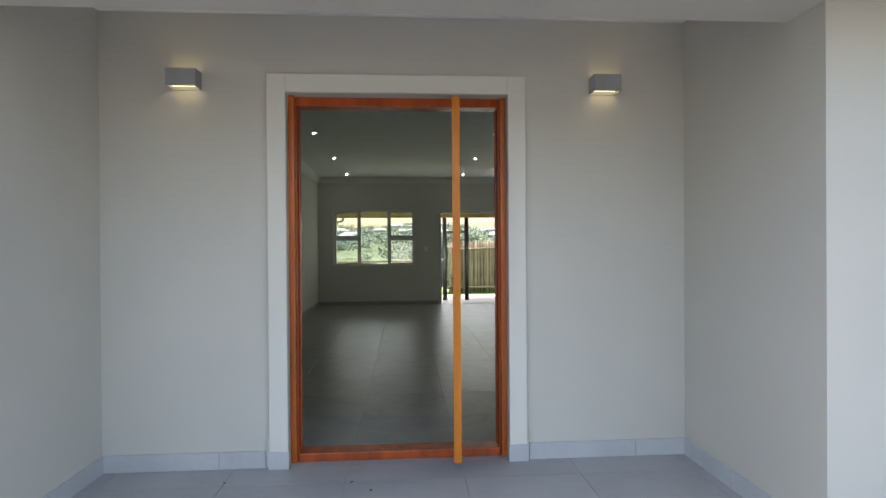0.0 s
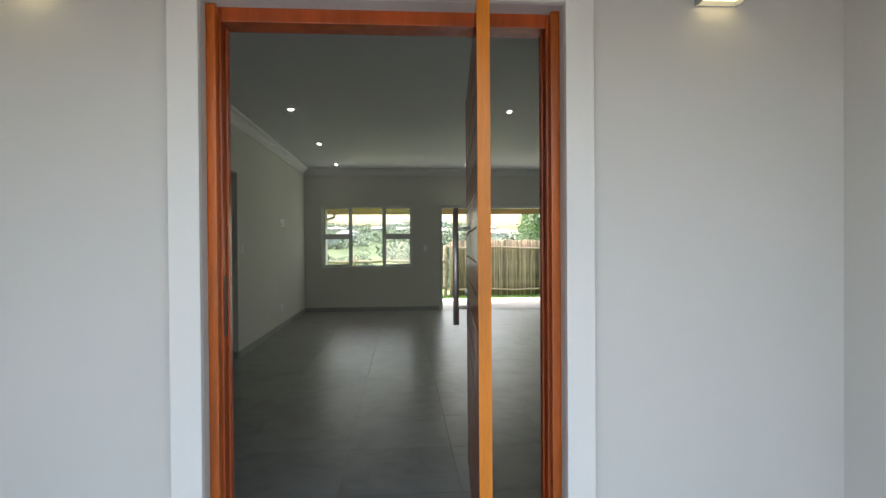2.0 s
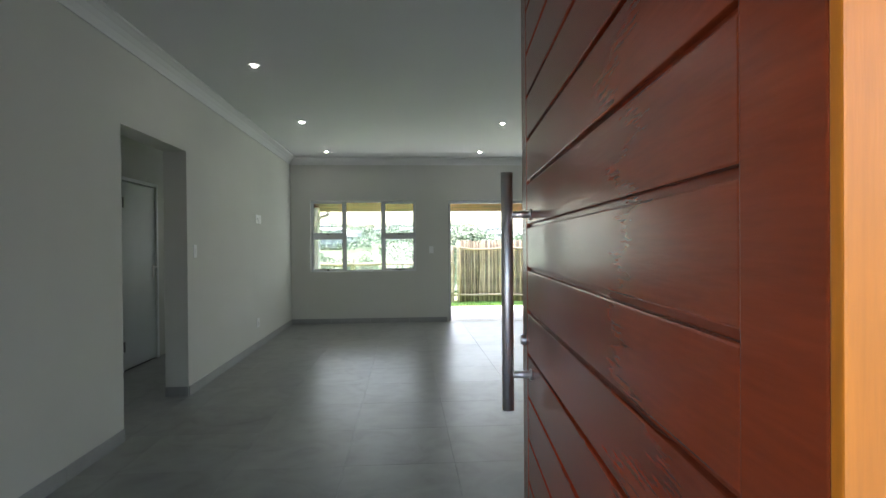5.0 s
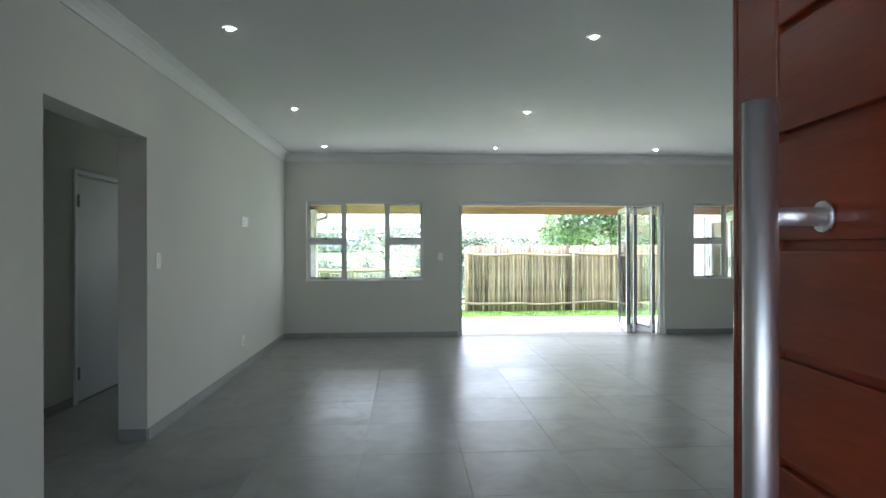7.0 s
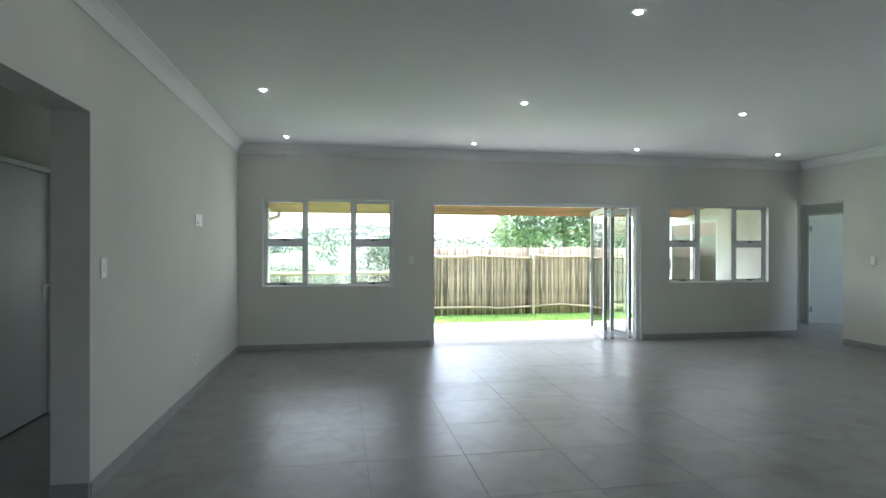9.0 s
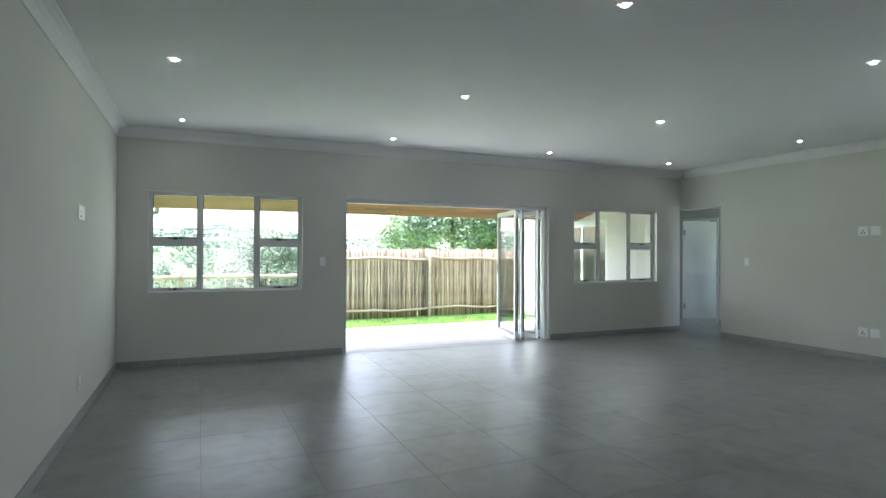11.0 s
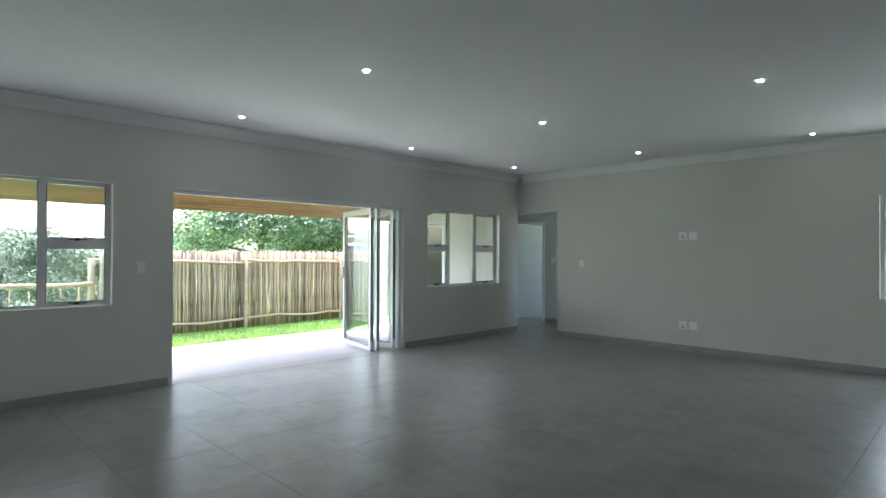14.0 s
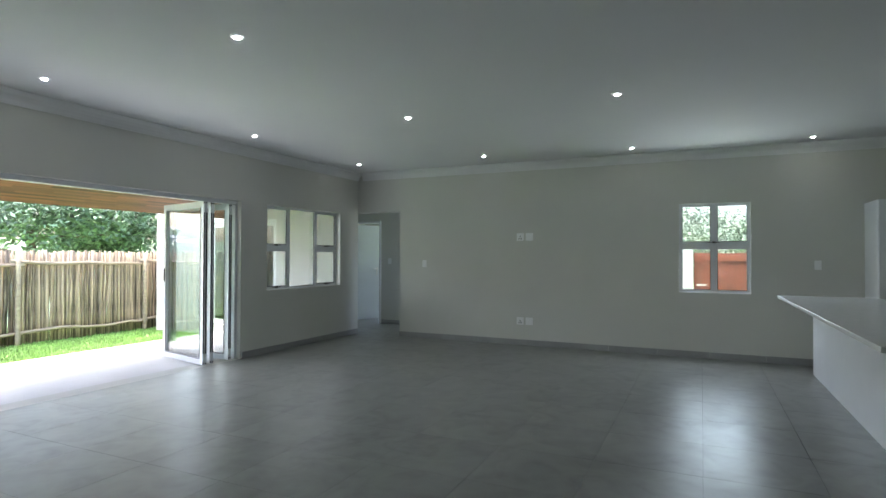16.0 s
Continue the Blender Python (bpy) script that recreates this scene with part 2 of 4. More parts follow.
def wall(name, axis, u0, u1, v0, v1, z0, z1, holes, mat, label, category="wall"):
    """A wall along x or y from u0 to u1, v0 to v1 thick, with holes (u0, u1, z0, z1) right through it."""
    us = sorted({u0, u1, *[h[0] for h in holes], *[h[1] for h in holes]})
    zs = sorted({z0, z1, *[h[2] for h in holes], *[h[3] for h in holes]})
    us, zs = [u for u in us if u0 <= u <= u1], [z for z in zs if z0 <= z <= z1]

    def solid(i, k):
        if not (0 <= i < len(us) - 1 and 0 <= k < len(zs) - 1):
            return False
        u, z = (us[i] + us[i + 1]) / 2, (zs[k] + zs[k + 1]) / 2
        return not any(h[0] < u < h[1] and h[2] < z < h[3] for h in holes)

    bm = bmesh.new()

    def quad(*pts):
        bm.faces.new([bm.verts.new((p[0], p[1], p[2]) if axis == "x" else (p[1], p[0], p[2])) for p in pts])

    for i in range(len(us) - 1):
        for k in range(len(zs) - 1):
            if not solid(i, k):
                continue
            a, b, c, d = us[i], us[i + 1], zs[k], zs[k + 1]
            quad((a, v0, c), (b, v0, c), (b, v0, d), (a, v0, d))
            quad((a, v1, c), (a, v1, d), (b, v1, d), (b, v1, c))
            if not solid(i - 1, k):
                quad((a, v0, c), (a, v0, d), (a, v1, d), (a, v1, c))
            if not solid(i + 1, k):
                quad((b, v0, c), (b, v1, c), (b, v1, d), (b, v0, d))
            if not solid(i, k - 1):
                quad((a, v0, c), (a, v1, c), (b, v1, c), (b, v0, c))
            if not solid(i, k + 1):
                quad((a, v0, d), (b, v0, d), (b, v1, d), (a, v1, d))
    bmesh.ops.remove_doubles(bm, verts=bm.verts, dist=0.0005)
    return tagged(part(name, bm, mat), label, category, kind="structure")


# ---- plan ----
FRONT, INNER = 4.225, 4.375          # front wall, outer and inner face
LEFT, RIGHT = -1.235, 7.49           # side walls of the big room
FAR, FAROUT = 13.33, 13.56           # far wall
CEILING = 2.825
PL, PR, PEND, PCEIL = -1.09, 2.382, 3.06, 2.66   # porch
D0, D1, DTOP = -0.03, 1.28, 2.2  # front door's opening
TS = 0.662                           # tile pitch
GROUND = -0.2
W1, W2, W3 = (-0.91, 0.880), (5.20, 6.955), (7.19, 8.065)
WZ0, WZ1 = 0.88, 2.088
BI0, BI1, BIZ = 1.44, 4.71, 2.092
LO0, LO1, LOZ = 7.69, 8.83, 2.17
OP0, OPZ = 12.477, 2.135

# walls of the big room
PX = -2.30
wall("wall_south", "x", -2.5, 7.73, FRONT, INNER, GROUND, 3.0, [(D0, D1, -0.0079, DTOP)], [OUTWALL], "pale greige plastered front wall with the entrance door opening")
# The westmost hole is unseen, added for the west passage's fill lamp.
wall("wall_north", "x", PX - 0.12, RIGHT, FAR, FAROUT, GROUND, 3.0, [(-2.2, -1.52, 0.88, 2.09), (*W1, WZ0, WZ1), (BI0, BI1, 0.0, BIZ), (*W2, WZ0, WZ1)], [WALL], "pale greige plastered wall with windows and folding doors")
wall("wall_west", "y", INNER, FAR, LEFT - 0.2, LEFT, 0.0, 3.0, [(LO0, LO1, 0.0, LOZ)], [WALL], "pale greige plastered wall with an open passage doorway")
wall("wall_east", "y", INNER, FAR, RIGHT, RIGHT + 0.23, GROUND, 3.0, [(*W3, WZ0, 2.10), (OP0, FAR, -0.006, OPZ)], [WALL], "pale greige plastered wall with a window and passage opening")
wall("wall_kitchen", "y", INNER, 6.70, 2.53, 2.64, 0.0, CEILING, [], [WALL], "pale greige plastered partition wall beside the kitchen")

tagged(part("ceiling", boxes((-3.4, RIGHT + 0.22, INNER, FAR, CEILING, CEILING + 0.15)), CEIL), "smooth white painted ceiling", "ceiling", kind="structure")

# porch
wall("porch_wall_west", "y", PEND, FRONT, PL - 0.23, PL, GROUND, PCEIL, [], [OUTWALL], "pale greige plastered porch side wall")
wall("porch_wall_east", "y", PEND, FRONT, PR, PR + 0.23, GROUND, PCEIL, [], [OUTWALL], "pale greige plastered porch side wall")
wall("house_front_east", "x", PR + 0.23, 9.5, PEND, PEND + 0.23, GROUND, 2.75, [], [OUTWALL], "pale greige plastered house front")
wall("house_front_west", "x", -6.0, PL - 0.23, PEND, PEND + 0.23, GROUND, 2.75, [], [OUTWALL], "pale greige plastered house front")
wall("porch_beam", "x", PL, PR, PEND, PEND + 0.23, 2.29, PCEIL, [], [OUTWALL], "pale greige plastered beam across the porch opening", "beam")
tagged(part("porch_ceiling", boxes((-6.0, 9.5, 2.5, FRONT, PCEIL, PCEIL + 0.1)), WHITE), "white painted porch ceiling", "ceiling", kind="structure")
# Unseen boxed eaves, added to keep sky off the upper porch wall.
tagged(part("eaves_shade_box", boxes((-6.0, 9.5, 2.5, PEND - 0.002, 2.29, 2.655), bevel=0.004), WHITE), "unseen white box along the house front, added to shade the porch wall", "eaves", kind="structure")
tagged(part("roof", boxes((-6.3, 8.15, 2.45, FAR, 3.0, 3.12), (8.151, 9.8, 11.3, FAR, 3.0, 3.12), bevel=0.01), ROOFTILE), "dark sheet roof over the house", "roof", kind="structure")

# passage beyond the west wall
PD0, PD1 = 9.84, 10.65
wall("passage_wall_west", "y", 6.6, FAR, PX - 0.12, PX, 0.0, CEILING, [(PD0, PD1, 0, 2.04)], [WALL], "pale greige plastered passage wall with a door")
wall("passage_wall_south", "x", PX, LEFT - 0.2, 6.5, 6.6, 0.0, CEILING, [], [WALL], "pale greige plastered passage end wall")

# unseen closed box behind the passage door, added to stop daylight leaking under it
wall("leak_wall_west", "y", 9.5, 11.1, -3.3, -3.2, 0.0, CEILING, [], [WALL], "unseen wall added to keep daylight from under the passage door")
wall("leak_wall_south", "x", -3.2, PX - 0.12, 9.5, 9.6, 0.0, CEILING, [], [WALL], "unseen wall added to keep daylight from under the passage door")
wall("leak_wall_north", "x", -3.2, PX - 0.12, 11.0, 11.1, 0.0, CEILING, [], [WALL], "unseen wall added to keep daylight from under the passage door")

# passage beyond the east wall, running on behind the far wall's line
QX = 8.92
QD0, QD1 = 13.76, 14.57
QEND = 14.79
wall("passage_wall_east", "y", 11.6, 15.2, QX, QX + 0.12, 0.0, CEILING, [(QD0, QD1, 0, 2.04)], [WALL], "pale greige plastered passage wall with an open door")
wall("passage_end_wall", "x", RIGHT, QX, QEND, QEND + 0.12, 0.0, CEILING, [(7.86, 8.66, 0, 2.04)], [WALL], "pale greige plastered passage end wall with a door")
# Its hole is unseen, added for the passage fill lamp.
wall("passage_wall_near", "x", RIGHT + 0.23, QX, 11.5, 11.6, 0.0, CEILING, [(8.0, 8.6, 0.88, 2.05)], [WALL], "pale greige plastered passage end wall")
tagged(part("passage_ceiling", boxes((7.25, 10.6, FAR + 0.001, 18.2, CEILING, CEILING + 0.15), (RIGHT + 0.222, 9.2, 11.45, FAR, CEILING, CEILING + 0.15)), CEIL), "smooth white painted passage ceiling", "ceiling", kind="structure")
# bedroom behind the open door
wall("bedroom_wall_north", "x", QX + 0.12, 10.5, 15.3, 15.42, 0.0, CEILING, [], [WALL], "pale greige plastered bedroom wall")
wall("bedroom_wall_south", "x", QX + 0.12, 10.5, 12.9, 13.0, 0.0, CEILING, [], [WALL], "pale greige plastered bedroom wall")
# Its hole is unseen, added for the bedroom fill lamp.
wall("bedroom_wall_east", "y", 12.9, 15.42, 10.5, 10.62, 0.0, CEILING, [(13.2, 14.6, 0.85, 2.05)], [WALL], "pale greige plastered bedroom wall")
# wing beside the patio
GX = 7.25
GD0, GD1 = 14.98, 16.78
wall("wing_wall_west", "y", FAROUT, 18.2, GX, GX + 0.23, GROUND, 2.9, [(GD0, GD1, 0.0, 2.06)], [CREAM], "cream plastered outside wall of the wing")
wall("wing_wall_north", "x", GX + 0.23, 10.6, 17.97, 18.2, GROUND, 2.9, [], [CREAM], "cream plastered end wall of the wing")
wall("wing_wall_east", "y", 15.42, 17.97, 10.4, 10.6, GROUND, 2.9, [], [CREAM], "cream plastered back wall of the wing room")


# Unseen wall behind the camera, added to cut low sky off the porch.
wall("sky_block_wall", "x", -30, 30, -16.2, -16.0, GROUND - 0.1, 1.5, [], [CREAM], "unseen cream wall added to block low sky before the porch")


# ---- cornice and skirting ----
def cornice(name, a, b, inward):
    """A cove along the wall's foot line a to b (x, y), facing the way `inward`."""
    prof = [(0, -0.125), (0.012, -0.125), (0.016, -0.105), (0.03, -0.07), (0.055, -0.04), (0.09, -0.02), (0.105, -0.014), (0.105, 0), (0, 0)]
    bm = bmesh.new()
    rings = []
    for p in (a, b):
        rings.append([bm.verts.new((p[0] + inward[0] * d, p[1] + inward[1] * d, CEILING - 0.002 + h)) for d, h in prof])
    for i in range(len(prof)):
        j = (i + 1) % len(prof)
        bm.faces.new((rings[0][i], rings[0][j], rings[1][j], rings[1][i]))
    bm.faces.new(rings[0])
    bm.faces.new(rings[1])
    tagged(part(name, bm, CEIL), "white plaster cove cornice under the ceiling", "cornice", kind="structure")


cornice("cornice_north", (LEFT, FAR), (RIGHT, FAR), (0, -1))
cornice("cornice_west", (LEFT, INNER), (LEFT, FAR - 0.106), (1, 0))
cornice("cornice_east", (RIGHT, INNER), (RIGHT, FAR - 0.106), (-1, 0))
cornice("cornice_south", (LEFT + 0.106, INNER), (2.4, INNER), (0, 1))


def skirting(name, axis, u0, u1, face, side, mat=SKIRT, height=0.085, pitch=TS, z=0.0):
    """Tile skirting pieces along a wall; side is +1 or -1, the way it stands out from the face."""
    root = thing(name, "grey tile skirting along the wall's foot", "skirting", kind="structure")
    u = u0
    while u < u1 - 0.01:
        e = min(u + pitch, u1)
        v0, v1 = sorted((face + side * 0.0005, face + side * 0.011))
        r = (u, e - 0.003, v0, v1, z, z + height) if axis == "x" else (v0, v1, u, e - 0.003, z, z + height)
        part("skirting_tile", boxes(r, bevel=0.0015), mat, root)
        u = e


skirting("baseboard_north_1", "x", LEFT, BI0 - 0.03, FAR, -1)
skirting("baseboard_north_2", "x", BI1 + 0.03, RIGHT, FAR, -1)
skirting("baseboard_west_1", "y", INNER, LO0, LEFT, 1)
skirting("baseboard_west_2", "y", LO1, FAR, LEFT, 1)
skirting("baseboard_west_jamb", "x", LEFT - 0.2, LEFT, LO1, -1)
skirting("baseboard_east", "y", INNER, OP0, RIGHT, -1)
skirting("baseboard_kitchen", "y", INNER, 6.70, 2.53, -1)
skirting("baseboard_kitchen_end", "x", 2.53, 2.64, 6.70, 1)
skirting("baseboard_passage", "y", 6.6, PD0 - 0.06, PX, 1)
skirting("baseboard_passage_east", "y", 11.6, QD0 - 0.06, QX, -1)
skirting("baseboard_porch_west", "x", PL, D0 - 0.132, FRONT, -1, SKIRTOUT, 0.1)
skirting("baseboard_porch_east", "x", D1 + 0.124, PR, FRONT, -1, SKIRTOUT, 0.1)
skirting("baseboard_porch_side_west", "y", PEND, FRONT, PL, 1, SKIRTOUT, 0.1)
skirting("baseboard_porch_side_east", "y", PEND, FRONT, PR, -1, SKIRTOUT, 0.1)

# ---- front door ----
# plaster surround standing proud of the porch wall, with a tile foot on each leg
surround = thing("door_surround", "pale raised plaster band round the entrance door", "door surround", kind="structure")
part("surround_leg", boxes((-0.138, D0, FRONT - 0.03, FRONT, 0.0, 2.308), bevel=0.004), SURROUND, surround)
part("surround_leg", boxes((D1, 1.386, FRONT - 0.03, FRONT, 0.0, 2.308), bevel=0.004), SURROUND, surround)
part("surround_head", boxes((D0, D1, FRONT - 0.03, FRONT, DTOP, 2.308), bevel=0.004), SURROUND, surround)
part("surround_foot", boxes((-0.143, D0 + 0.006, FRONT - 0.041, FRONT - 0.0305, 0.0, 0.1), bevel=0.002), SKIRTOUT, surround, "grey tile foot")
part("surround_foot", boxes((D1 - 0.006, 1.391, FRONT - 0.041, FRONT - 0.0305, 0.0, 0.1), bevel=0.002), SKIRTOUT, surround, "grey tile foot")

door = thing("door_1", "red stained hardwood pivot door standing open in its frame", "front door", kind="structure")
FY0, FY1 = 4.285, 4.415
# jambs with an orange outer bead and a rebate
for s, x in ((1, D0), (-1, D1)):
    a = part("jamb", boxes((min(x, x + s * 0.045), max(x, x + s * 0.045), FY0 + 0.02, FY1, 0.0, DTOP), bevel=0.004), FRAMEWOOD, door)
    part("jamb_bead", boxes((min(x, x + s * 0.036), max(x, x + s * 0.036), FY0 - 0.014, FY0 + 0.0195, 0.0, DTOP), bevel=0.006), BEADWOOD, a, "orange varnished outer bead")
    part("jamb_stop", boxes((min(x + s * 0.0455, x + s * 0.054), max(x + s * 0.0455, x + s * 0.054), FY0 + 0.062, FY0 + 0.1, 0.055, DTOP - 0.06), bevel=0.003), FRAMEWOOD, a)
part("head", boxes((D0 + 0.0455, D1 - 0.0455, FY0 + 0.02, FY1, DTOP - 0.054, DTOP), bevel=0.004), FRAMEWOOD, door)
part("threshold", boxes((D0 + 0.0455, D1 - 0.0455, FY0, FY1, 0.0, 0.052), bevel=0.006), FRAMEWOOD, door)

# leaf, modelled along +y from its outer end, then turned to where it stands
LEAFW, LEAFT, LZ0, LZ1 = 1.40, 0.044, 0.062, 2.140
leaf = new("leaf")
leaf.parent = door
leaf["label"] = "red stained leaf with horizontal grooved boards"
leaf.matrix_world = pose(0.951, 4.030, 0, 0, 0, -5.0)
core = part("leaf_core", boxes((-0.012, 0.012, 0.03, LEAFW - 0.03, LZ0 + 0.03, LZ1 - 0.03)), DOORWOOD, leaf)
part("leaf_edge", boxes((-LEAFT / 2, LEAFT / 2, 0.0, 0.012, LZ0, LZ1), bevel=0.002), EDGEWOOD, leaf, "orange varnished edge lipping")
# Far lipping in the darker red: its shade is put into the colour.
part("leaf_edge", boxes((-LEAFT / 2, LEAFT / 2, LEAFW - 0.012, LEAFW, LZ0, LZ1), bevel=0.002), DOORWOOD, leaf)
part("stile", boxes((-LEAFT / 2, LEAFT / 2, 0.0125, 0.11, LZ0, LZ1), bevel=0.002), DOORWOOD, leaf)
part("stile", boxes((-LEAFT / 2, LEAFT / 2, LEAFW - 0.10, LEAFW - 0.0125, LZ0, LZ1), bevel=0.002), DOORWOOD, leaf)
NB = 17
for i in range(NB):
    a = max(LZ0, LZ0 - 0.035 + i * 0.1225)
    b = min(LZ1, LZ0 - 0.035 + (i + 1) * 0.1225) if i < NB - 1 else LZ1
    part("board", boxes((-LEAFT / 2 + 0.001, LEAFT / 2 - 0.001, 0.111, LEAFW - 0.101, a + 0.005, b - 0.005), bevel=0.003), DOORWOOD, leaf)
HY = 1.215
for s in (-1, 1):
    x = s * 0.086
    bm = bmesh.new()
    rod(bm, (x, HY, 0.872), (x, HY, 1.517), 0.016, seg=24)
    pull = smooth(part("pull_handle", bm, STEEL, leaf, "brushed steel bar pull"))
    for z in (0.968, 1.403):
        bm = bmesh.new()
        rod(bm, (s * 0.022, HY, z), (x - s * 0.012, HY, z), 0.0095, seg=16)
        smooth(part("handle_bolt", bm, STEEL, pull))
        bm = bmesh.new()
        rod(bm, (s * 0.0222, HY, z), (s * 0.026, HY, z), 0.0155, seg=18)
        smooth(part("rose", bm, STEEL, pull))

bm = bmesh.new()
rod(bm, (-0.034, LEAFW - 0.05, 1.04), (0.034, LEAFW - 0.05, 1.04), 0.015, seg=16)
part("lock_cylinder", bm, STEEL, leaf, "small steel lock cylinder")
part("strike_plate", boxes((D0 + 0.0455, D0 + 0.047, FY0 + 0.03, FY0 + 0.055, 0.98, 1.2)), BLACK, door, "dark strike plate")

# dry leaves blown onto the porch
for x, y, a in ((0.36, 3.97, 20), (0.47, 3.86, 75), (-0.34, 4.02, 140)):
    bm = bmesh.new()
    vs = [bm.verts.new(p) for p in ((-0.014, 0, 0.001), (0, -0.006, 0.004), (0.014, 0, 0.002), (0, 0.006, 0.005))]
    top = bm.faces.new(vs)
    got = bmesh.ops.extrude_face_region(bm, geom=[top])
    bmesh.ops.translate(bm, verts=[v for v in got["geom"] if isinstance(v, bmesh.types.BMVert)], vec=(0, 0, 0.002))
    lf = tagged(part("dry_leaf", bm, BARK), "small brown dry leaf on the porch tiles", "leaf", "dry leaves")
    lf.matrix_world = pose(x, y, 0.0, 0, 0, a)

# ---- windows and folding doors ----
def pane(name, r, parent):
    ob = part(name, boxes(r), GLASS, parent, "clear glass pane")
    ob.visible_shadow = False
    return ob


def window(name, axis, u0, u1, v, z0, z1, cols, out, label, mid=0.50, one_stay=False):
    """An aluminium window whose frame's room face lies at v; out is +1 or -1, the way to the outdoors.
    cols: (share start, share end, split) per light; a split light has an upper and a lower opening sash."""
    root = thing(name, label, "window", kind="structure")
    zm = z0 + (z1 - z0) * mid

    def R(a, b, d0, d1, c, d):
        e, f = sorted((v + out * d0, v + out * d1))
        return (a, b, e, f, c, d) if axis == "x" else (e, f, a, b, c, d)

    F, K, M, T = 0.022, 0.019, 0.023, 0.033
    for r in ((u0, u1, 0, 0.06, z1 - F, z1), (u0, u1, 0, 0.06, z0, z0 + F), (u0, u0 + F, 0, 0.06, z0 + F, z1 - F), (u1 - F, u1, 0, 0.06, z0 + F, z1 - F)):
        part("window_frame", boxes(R(*r), bevel=0.003), ALU, root)
    part("window_sill", boxes(R(u0 - 0.0, u1 + 0.0, -0.03, -0.001, z0 - 0.012, z0 + 0.012), bevel=0.004), ALU, root)
    inner0, inner1 = u0 + F, u1 - F
    w = inner1 - inner0
    for i, (s, e, split) in enumerate(cols):
        a, b = inner0 + w * s, inner0 + w * e
        if i:
            part("mullion", boxes(R(a - M, a + M, 0.002, 0.058, z0 + F, z1 - F), bevel=0.003), ALU, root)
        a2, b2 = a + (M if i else 0), b - (M if i < len(cols) - 1 else 0)
        if split:
            part("transom", boxes(R(a2, b2, 0.002, 0.058, zm - T, zm + T), bevel=0.003), ALU, root)
            spans = ((z0 + F, zm - T), (zm + T, z1 - F))
        else:
            spans = ((z0 + F, z1 - F),)
        for c, d in spans:
            if split:
                k = K
                sash = part("sash", boxes(R(a2, a2 + k, 0.008, 0.05, c, d), R(b2 - k, b2, 0.008, 0.05, c, d), R(a2 + k, b2 - k, 0.008, 0.05, c, c + k), R(a2 + k, b2 - k, 0.008, 0.05, d - k, d)), ALU, root)
                m = inner0 + w / 2 if one_stay else (a2 + b2) / 2
                bm = boxes(R(m - 0.07, m + 0.09, -0.014, 0.004, c + 0.004, c + 0.014), R(m - 0.02, m + 0.02, -0.02, 0.007, c - 0.004, c + 0.022), bevel=0.002)
                if not one_stay or (i == 0 and c > zm):
                    part("stay", bm, BLACK, sash, "black peg stay")
                else:
                    bm.free()
                part("gasket", boxes(R(a2 + k, b2 - k, 0.012, 0.02, c + k, c + k + 0.007), R(a2 + k, a2 + k + 0.007, 0.012, 0.02, c + k + 0.006, d - k), R(b2 - k - 0.007, b2 - k, 0.012, 0.02, c + k + 0.006, d - k)), GASKET, sash)
                pane("pane", R(a2 + k, b2 - k, 0.025, 0.03, c + k, d - k), sash)
            else:
                pane("pane", R(a2, b2, 0.025, 0.03, c, d), root)
                part("gasket", boxes(R(a2, b2, 0.012, 0.02, c, c + 0.005), R(a2, a2 + 0.005, 0.012, 0.02, c + 0.006, d), R(b2 - 0.005, b2, 0.012, 0.02, c + 0.006, d)), GASKET, root)
    return root


window("window_1", "x", *W1, FAR + 0.085, WZ0, WZ1, ((0, 0.315, True), (0.315, 0.685, False), (0.685, 1, True)), 1, "white aluminium three-light window with two pairs of top-hung sashes")
window("window_2", "x", *W2, FAR + 0.085, WZ0, WZ1, ((0, 0.315, True), (0.315, 0.685, False), (0.685, 1, True)), 1, "white aluminium three-light window with two pairs of top-hung sashes")
window("window_3", "y", *W3, RIGHT + 0.05, WZ0, 2.10, ((0, 0.5, True), (0.5, 1, True)), 1, "white aluminium four-pane kitchen window with a top-hung sash", 0.53, True)

fold = thing("door_2", "white aluminium folding doors pushed open against the jamb", "folding door", kind="structure")
part("frame_head", boxes((BI0, BI1, FAR + 0.06, FAR + 0.16, BIZ - 0.05, BIZ), bevel=0.004), ALU, fold)
part("frame_jamb", boxes((BI0, BI0 + 0.035, FAR + 0.06, FAR + 0.16, 0, BIZ - 0.051), bevel=0.004), ALU, fold)
part("frame_jamb", boxes((BI1 - 0.045, BI1, FAR + 0.06, FAR + 0.16, 0, BIZ - 0.051), bevel=0.004), ALU, fold)
part("jamb_gasket", boxes((BI0 + 0.036, BI0 + 0.044, FAR + 0.085, FAR + 0.125, 0.01, BIZ - 0.06)), GASKET, fold)
part("jamb_seal", boxes((BI0 + 0.0005, BI0 + 0.006, FAR + 0.012, FAR + 0.05, 0.005, BIZ - 0.06)), GASKET, fold)
PW, PZ0, PZ1, ST = 1.05, 0.02, BIZ - 0.055, 0.075


